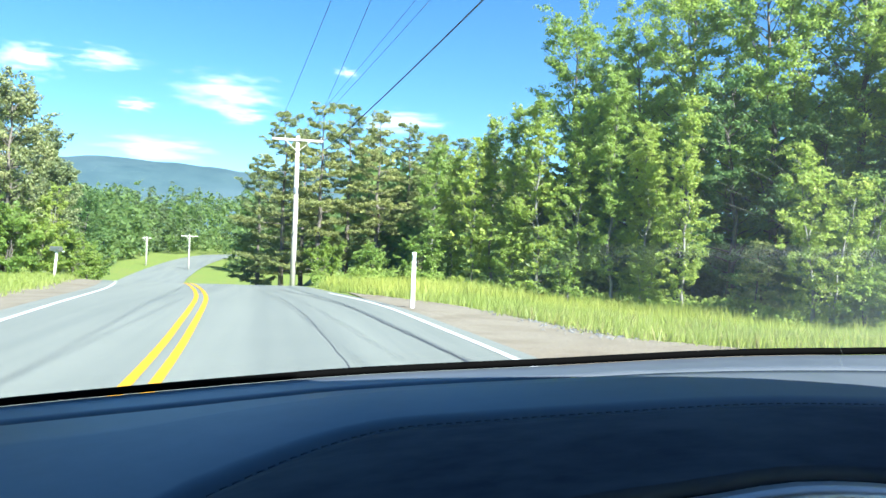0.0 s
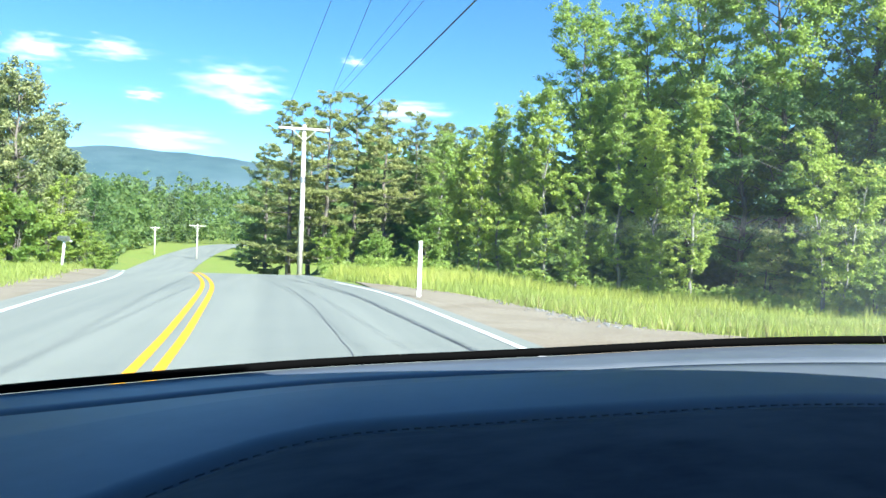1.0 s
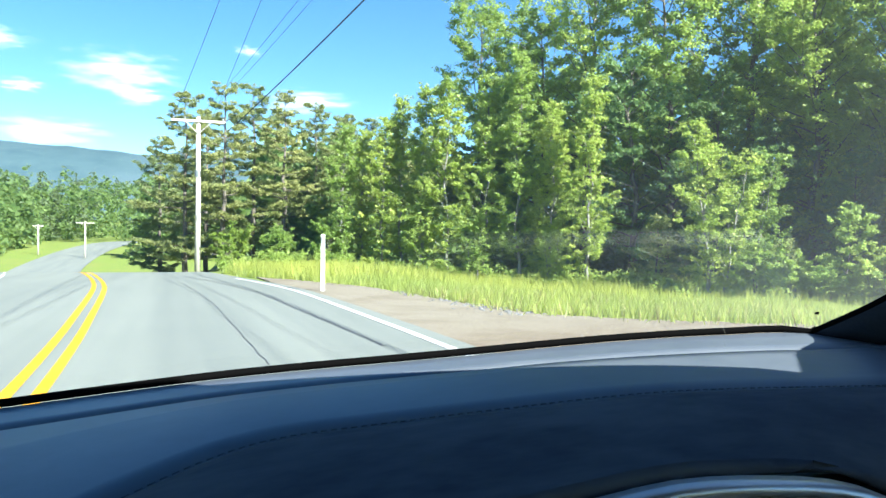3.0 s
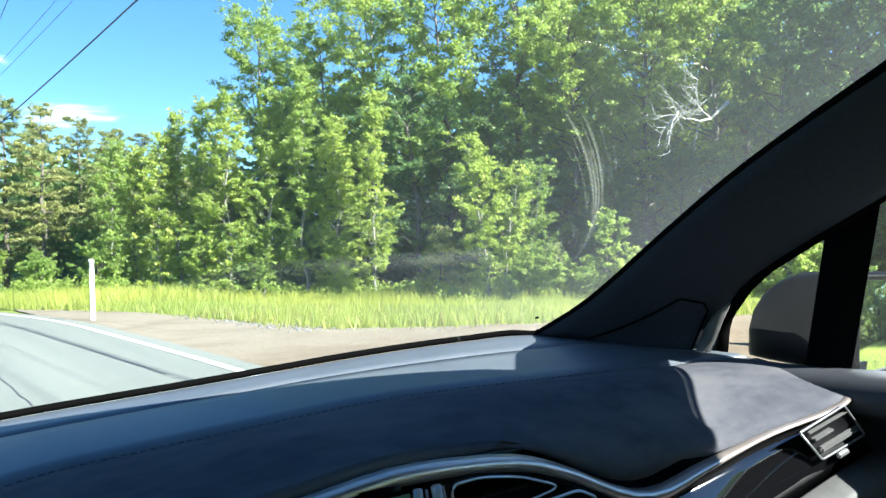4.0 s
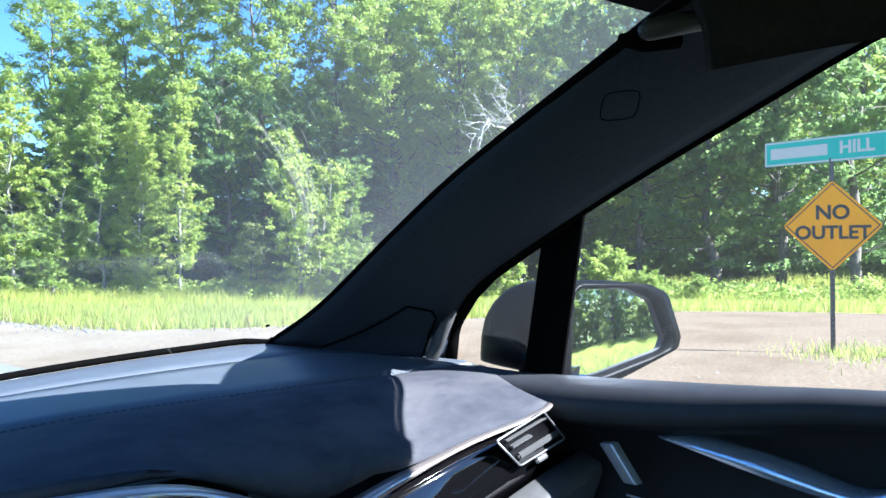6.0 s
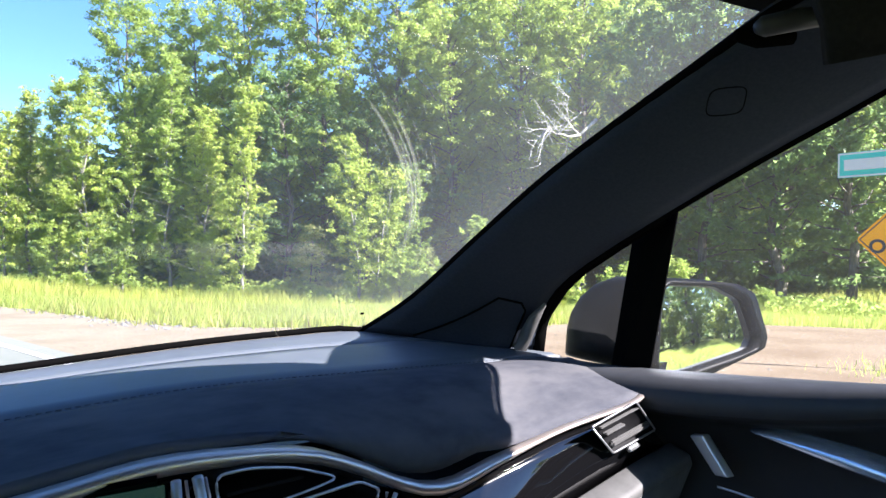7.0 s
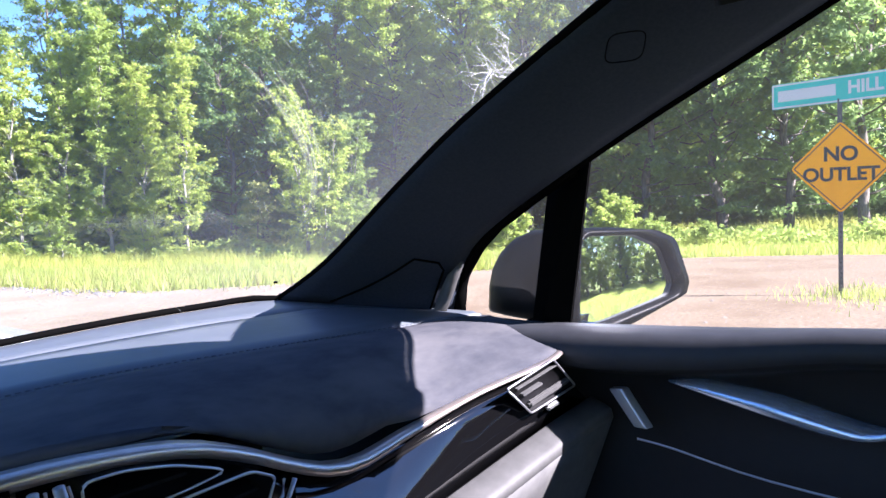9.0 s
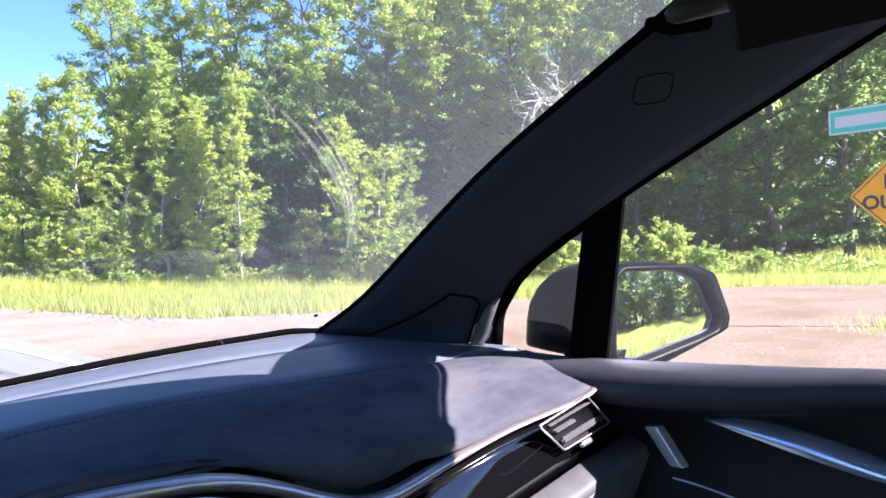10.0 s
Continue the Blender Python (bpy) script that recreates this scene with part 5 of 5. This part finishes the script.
rail_tube("groove", brim + [rails[-1][0]], 0.0013, M["rubber"], pillar, "", 5)
ring = []
for k in range(33):
    a = 2 * math.pi * k / 32
    c, s = math.cos(a), math.sin(a)
    ring.append(Vector((0.637, 0.343, 1.457)) + Vector((0.40, -0.80, 0.10)).normalized() * (0.0145 * math.copysign(abs(c) ** 0.5, c)) + Vector((0.1, -0.1, 1)).normalized() * (0.0115 * math.copysign(abs(s) ** 0.5, s)) + Vector((-0.01, -0.012, 0)))
rail_tube("airbag_badge", ring, 0.0005, M["rubber"], pillar, "rounded outline of an airbag badge", 5)

# windscreen: from the dashboard's edge up to the roof
top = [(x, curve_through([(-0.72, 0.18), (-0.6, 0.26), (0, 0.44), (0.6, 0.26), (0.72, 0.18)], [x])[0], curve_through([(-0.72, 1.565), (-0.6, 1.585), (0, 1.62), (0.6, 1.585), (0.72, 1.565)], [x])[0]) for x in [e[0] for e in edge if abs(e[0]) <= 0.715]]
bot = [e for e in edge if abs(e[0]) <= 0.715]
rows = [[tuple(Vector(b).lerp(Vector(t), k / 8) + Vector((0, 0.014, 0.004)) + Vector((0, 0.004, 0.010)) * math.sin(math.pi * k / 8)) for b, t in zip(bot, top)] for k in range(9)]
v, f = loft(rows)
glass = carry("windscreen", v, f, M["windscreen"], label="clear windscreen with dried wiper smears")
glass.visible_shadow = False

# dried smears on the glass, swept by the wiper
def smear_material():
    m = bpy.data.materials.new("smear")
    m.use_nodes = True
    n, l = m.node_tree.nodes, m.node_tree.links
    n.remove(n["Principled BSDF"])
    tr, df, tl = n.new("ShaderNodeBsdfTransparent"), n.new("ShaderNodeBsdfDiffuse"), n.new("ShaderNodeBsdfTranslucent")
    df.inputs[0].default_value = tl.inputs[0].default_value = (0.66, 0.68, 0.55, 1)
    m1, m2 = n.new("ShaderNodeMixShader"), n.new("ShaderNodeMixShader")
    l.new(df.outputs[0], m1.inputs[1]), l.new(tl.outputs[0], m1.inputs[2])
    m2.inputs[0].default_value = 0.13
    l.new(tr.outputs[0], m2.inputs[1]), l.new(m1.outputs[0], m2.inputs[2])
    l.new(m2.outputs[0], n["Material Output"].inputs[0])
    return m


M["smear"] = smear_material()
SWEEP = refine([(0.617, 0.766, 1.260), (0.597, 0.692, 1.316), (0.562, 0.635, 1.358), (0.515, 0.589, 1.393), (0.448, 0.541, 1.428), (0.380, 0.505, 1.455)], 40)
rng = random.Random(17)


def ribbon(path, width):
    """A thin tapered film along a path on the inside of the glass."""
    across = Vector((0.75, 0.25, 0.45)).normalized()
    l, r = [], []
    for k, p in enumerate(path):
        w = width * math.sin(math.pi * (k + 0.3) / (len(path) - 0.4))
        q = Vector(p) + Vector((0, -0.006, -0.006))
        l.append(q - across * w), r.append(q + across * w)
    return loft([l, r])


sv, sf = [], []
for k in range(22):
    i0 = rng.randint(0, 18)
    i1 = min(40, i0 + rng.randint(8, 24))
    d = Vector((0.75, 0.25, 0.45)).normalized() * rng.gauss(0, 0.011)
    v, f = ribbon([Vector(p) + d for p in SWEEP[i0:i1 + 1]], rng.uniform(0.0006, 0.0022))
    sf += [tuple(q + len(sv) for q in face4) for face4 in f]
    sv += v
for k in range(150):
    i0 = rng.randint(1, 34)
    d = Vector((0.75, 0.25, 0.45)).normalized() * rng.uniform(-0.10, 0.06)
    v, f = ribbon([Vector(p) + d for p in SWEEP[i0:i0 + rng.randint(2, 4)]], rng.uniform(0.0004, 0.0010))
    sf += [tuple(q + len(sv) for q in face4) for face4 in f]
    sv += v
LOW = refine([(0.52, 0.80, 1.222), (0.44, 0.745, 1.285), (0.36, 0.70, 1.325), (0.27, 0.68, 1.345), (0.17, 0.68, 1.35)], 40)
for k in range(36):
    i0 = rng.randint(0, 34)
    d = Vector((0.2, 0.35, 0.5)).normalized() * rng.uniform(-0.05, 0.07)
    v, f = ribbon([Vector(p) + d for p in LOW[i0:i0 + rng.randint(3, 8 if k < 10 else 4)]], rng.uniform(0.0002, 0.0005))
    sf += [tuple(q + len(sv) for q in face4) for face4 in f]
    sv += v
smear = carry("smear", sv, sf, M["smear"], glass, "pale dried wiper smears", False)
smear["kind"] = "stuff"
smear.visible_shadow = False

# side window, its divider post and the corner window frame
post_v, post_f = loft([[(0.817, 0.543, 1.185), (0.800, 0.516, 1.345)], [(0.800, 0.520, 1.185), (0.786, 0.492, 1.350)], [(0.808, 0.486, 1.190), (0.763, 0.441, 1.380)], [(0.835, 0.500, 1.190), (0.790, 0.455, 1.380)]], True)
carry("window_divider", post_v, post_f, M["rubber"], label="black upright divider of the side window", smooth=False)
rail_tube("window_seal", [(0.792, 0.634, 1.188), (0.794, 0.634, 1.215), (0.792, 0.624, 1.245), (0.786, 0.600, 1.275), (0.78, 0.570, 1.300), (0.775, 0.52, 1.332), (0.765, 0.46, 1.366)], 0.0075, M["rubber"], car, "black seal of the corner window")
rail_tube("corner_trim", [(0.759, 0.640, 1.186), (0.765, 0.634, 1.212), (0.764, 0.622, 1.236), (0.760, 0.604, 1.256)], [0.009, 0.009, 0.007, 0.002], M["grey_leather"], pillar, "grey trim at the corner window")
SILL = [(0.80, 0.65, 1.190), (0.80, 0.56, 1.191), (0.80, 0.48, 1.198), (0.80, 0.30, 1.219), (0.80, 0.14, 1.240), (0.80, -0.2, 1.275), (0.80, -0.6, 1.305)]
CAP = [(0.742, 0.60, 1.165), (0.742, 0.52, 1.165), (0.740, 0.43, 1.168), (0.740, 0.30, 1.188), (0.74, 0.14, 1.222), (0.74, -0.2, 1.25), (0.74, -0.6, 1.28)]
sill, cap = refine(SILL, 24), refine(CAP, 24)
rows = []
for k in range(6):
    t = k / 5
    rows.append([tuple(Vector(a).lerp(Vector(b), t) + Vector((-0.02, 0, 0.012)) * math.sin(math.pi * t)) for a, b in zip(sill, cap)])
door_cap = sheet("door_cap", rows, M["cap_leather"], car, "dark leather cap along the door")
lower = [(0.772, y, z - 0.010) for x, y, z in cap]
rows = [cap, lower, [(0.808, y, z - 0.020) for x, y, z in cap], [(0.806, y, z - 0.09) for x, y, z in cap], [(0.79, y, z - 0.25) for x, y, z in cap], [(0.77, y, z - 0.7) for x, y, z in cap]]
door_panel = sheet("door_panel", rows, M["door_black"], car, "black door lining")
strip_top = refine([(0.802, 0.362, 1.158), (0.802, 0.330, 1.165), (0.802, 0.256, 1.163), (0.802, 0.183, 1.153), (0.802, 0.162, 1.157), (0.802, 0.134, 1.175), (0.802, 0.08, 1.205)], 24)
strip_low = refine([(0.794, 0.361, 1.157), (0.790, 0.318, 1.152), (0.788, 0.261, 1.145), (0.788, 0.205, 1.140), (0.788, 0.172, 1.144), (0.790, 0.134, 1.165), (0.792, 0.08, 1.197)], 24)
sheet("trim_strip", [strip_top, strip_low, [(x + 0.004, y, z - 0.003) for x, y, z in strip_low]], M["door_metal"], door_panel, "satin metal strip on the door, tinted blue for the reflected sky")
hv, hf = loft([[(0.762, 0.409, 1.145), (0.762, 0.379, 1.112)], [(0.760, 0.394, 1.149), (0.760, 0.364, 1.114)], [(0.772, 0.392, 1.149), (0.772, 0.362, 1.114)], [(0.776, 0.411, 1.145), (0.776, 0.381, 1.112)]], True)
handle = carry("door_handle", hv, hf + [(0, 2, 4, 6), (7, 5, 3, 1)], M["satin_strip"], door_panel, "satin metal door release lever", False)
bev = handle.modifiers.new("edge", "BEVEL")
bev.width, bev.segments = 0.002, 2
rail_tube("pocket_edge", refine([(0.762, 0.375, 1.102), (0.766, 0.34, 1.100), (0.770, 0.25, 1.092), (0.770, 0.10, 1.095)], 12), 0.0011, M["satin_strip"], door_panel, "thin satin edge of the door pocket")
v, f = loft([[(0.838, 0.66, 1.17), (0.838, 0.48, 1.179), (0.838, 0.14, 1.22), (0.838, -0.5, 1.278)], [(0.800, 0.58, 1.32), (0.790, 0.45, 1.40), (0.775, 0.14, 1.56), (0.745, -0.5, 1.64)]])
pane = carry("side_window", v, f, M["side_glass"], label="clear side window glass", smooth=False)
pane.visible_shadow = False

# outside mirror
mirror = part("door_mirror", box_bm((0.05, 0.08, 0.03), (0.86, 0.53, 1.182), 0.01), M["gloss_black"], car, "black outside mirror on its foot")
face = [(0.842, 1.190), (0.858, 1.290), (0.950, 1.289), (0.992, 1.274), (1.014, 1.226), (1.004, 1.211), (0.880, 1.184)]
outer = [(0.838, 1.183), (0.856, 1.296), (0.979, 1.295), (1.012, 1.283), (1.029, 1.228), (1.021, 1.212), (0.905, 1.177)]


def smooth_ring(pts, y, lean=0.0, tip_up=0.16, n=6):
    out = []
    for i, p in enumerate(pts):
        a, b = pts[i - 1], pts[(i + 1) % len(pts)]
        p, a, b = (Vector((q[0], y + lean * (q[0] - 0.90) + tip_up * (q[1] - 1.24), q[1])) for q in (p, a, b))
        for k in range(n):
            t = k / n
            out.append((p.lerp(a, 0.2)) * (1 - t) ** 2 + p * (2 * t * (1 - t)) + p.lerp(b, 0.2) * t**2)
    return out


LEAN = -0.28
o0, o1 = smooth_ring(outer, 0.486, LEAN), smooth_ring(outer, 0.535, LEAN)
foot = Vector((0.868, 0.49, 1.182))
g0, g1 = smooth_ring(face, 0.486, LEAN), smooth_ring(face, 0.506, LEAN)
dome = [[foot + Vector((0, d, 0)) + (p - foot) * k for p in o0] for d, k in ((0.080, 0.97), (0.105, 0.88), (0.125, 0.74), (0.140, 0.56), (0.149, 0.36), (0.152, 0.18))]
o3 = dome[-1]
rails = [r + [r[0]] for r in (g1, g0, o0, o1, *dome)]
v, f = loft(rails)
f.append(tuple(len(v) - 1 - k for k in range(1, len(o3) + 1)))
carry("housing", v, f, M["mirror_black"], mirror, "glossy dark mirror housing")
# convex glass, 1.2 m radius
g2 = smooth_ring(face, 0.498, LEAN, 0.125)
mid = sum(g2, Vector()) / len(g2)
rails = []
for k in (1.0, 0.86, 0.7, 0.54, 0.38, 0.22, 0.1):
    ring = [mid + (p - mid) * k + Vector((0, ((p - mid) * k).length_squared / 2.4 - 0.003, 0)) for p in g2]
    rails.append(ring + [ring[0]])
v, f = loft(rails)
f.append(tuple(range(len(v) - len(g2) - 1, len(v) - 1)))
carry("mirror_glass", v, f, M["mirror"], mirror, "convex mirror glass", True)

# roof lining, sun visor and its clip
xs_r = [-0.6 + 0.04 * k for k in range(31)]
rows = []
for k in range(7):
    t = k / 6
    rows.append([(x, 0.44 - 0.33 * x * x - 0.45 * max(0.0, abs(x) - 0.3) ** 2 * (1 - t) - 2.13 * t, 1.62 - 0.10 * x * x + 0.05 * math.sin(math.pi * t)) for x in xs_r])
sheet("roof_lining", rows, M["headliner"], car, "dark roof lining", 0.015)
side_r = pb[20:] + [(0.70, -0.8, 1.63), (0.70, -1.6, 1.60)]
rows = [side_r, [(x - 0.05, y, z + 0.008) for x, y, z in side_r], [(0.56, y, min(1.60, z + 0.02)) for x, y, z in side_r]]
sheet("roof_rail", rows, M["pillar_cloth"], car, "dark fabric roof rail", 0.02)
low_v = refine([(0.546, 0.222, 1.460), (0.595, 0.155, 1.479), (0.63, 0.06, 1.492), (0.64, -0.10, 1.505)], 12)
high_v = refine([(0.538, 0.234, 1.512), (0.585, 0.170, 1.536), (0.61, 0.07, 1.560), (0.62, -0.10, 1.575)], 12)
sheet("sun_visor", [high_v, [tuple(Vector(a).lerp(Vector(b), 0.5) + Vector((-0.004, -0.004, 0))) for a, b in zip(high_v, low_v)], low_v], M["visor_cloth"], car, "dark fabric sun visor folded up", 0.014)
rail_tube("visor_clip", [(0.541, 0.271, 1.488), (0.545, 0.268, 1.490), (0.560, 0.255, 1.496), (0.580, 0.238, 1.502)], [0.004, 0.0072, 0.0078, 0.007], M["cap_leather"], car, "grey visor hinge on a black mount", 12)
rail_tube("visor_mount", [(0.540, 0.285, 1.485), (0.556, 0.276, 1.486), (0.578, 0.262, 1.490)], [0.004, 0.0075, 0.006], M["rubber"], car, "", 10)
rows = [[tuple(Vector(b).lerp(Vector(t), k) + Vector((0, 0.008, 0.0)) + Vector((0, 0.004, 0.010)) * math.sin(math.pi * k)) for b, t in zip(bot, top)] for k in (0.875, 0.92, 0.96, 1.0)]
rows.append([(x * 1.03, y - 0.12, z + 0.012) for x, y, z in rows[-1]])
sheet("windscreen_header", rows, M["headliner"], car, "black band along the top of the windscreen", 0.003)

rear_mirror = part("rear_view_mirror", box_bm((0.25, 0.030, 0.065), (0.09, 0.475, 1.550), 0.012, Matrix.Rotation(radians(-4), 4, "Y")), M["black_plastic"], car, "black rear-view mirror at the windscreen")
rail_tube("stem", [(0.09, 0.485, 1.56), (0.06, 0.50, 1.575), (0.0, 0.485, 1.60)], 0.010, M["black_plastic"], rear_mirror)
part("mark", box_bm((0.005, 0.001, 0.003), (0.638, 0.797, 1.223), 0.0, Matrix.Rotation(radians(35), 4, "X")), M["rubber"], glass, "small black mark in the corner of the glass")

# rest of the body, outside the view: floor, doors, bonnet, wheels
tub = [(-0.92, 1.0), (-0.95, 0.75), (-0.93, 0.42), (-0.80, 0.28), (0.80, 0.28), (0.93, 0.42), (0.95, 0.75), (0.86, 1.10)]
rows = []
for y, s, hgt in ((-2.6, 0.86, 0.9), (-2.4, 0.96, 1.0), (-1.0, 1.0, 1.0), (0.62, 1.0, 0.98), (0.95, 1.0, 0.92), (1.9, 0.95, 0.76), (2.25, 0.8, 0.62)):
    rows.append([(x * s, y, 0.28 + (z - 0.28) * hgt) for x, z in tub])
sheet("body", rows, M["car_paint"], car, "dark painted lower body", 0.03)
bon = []
for y, z in ((0.98, 0.94), (1.3, 0.90), (1.9, 0.79), (2.25, 0.60)):
    bon.append([(x, y - 0.15 * (x / 0.9) ** 2, z + 0.03 * (1 - (x / 0.9) ** 2)) for x in [-0.86 + 0.172 * k for k in range(11)]])
sheet("bonnet", bon[::-1], M["car_paint"], car, "dark painted bonnet", 0.02)
part("floor_pan", box_bm((1.6, 3.4, 0.04), (0, -0.8, 0.30), 0.01), M["door_black"], car)
part("rear_wall", box_bm((1.5, 0.06, 0.8), (0, -1.75, 0.75), 0.02), M["door_black"], car)
part("left_lining", box_bm((0.05, 1.9, 0.75), (-0.86, -0.3, 0.72), 0.02), M["door_black"], car)
for x, y in ((-0.84, 1.45), (0.84, 1.45), (-0.84, -1.5), (0.84, -1.5)):
    zc = 0.36 + 0.0
    v, f = tube([(x - 0.12, y, zc - 0.0), (x - 0.11, y, zc), (x + 0.11, y, zc), (x + 0.12, y, zc)], [0.30, 0.36, 0.36, 0.30], 32)
    w = carry("tyre", v, f, M["rubber"], car, "", False)
    v, f = tube([(x - 0.125, y, zc), (x + 0.125, y, zc)], 0.23, 24)
    carry("rim", v, f, M["steel"], w, "", False)
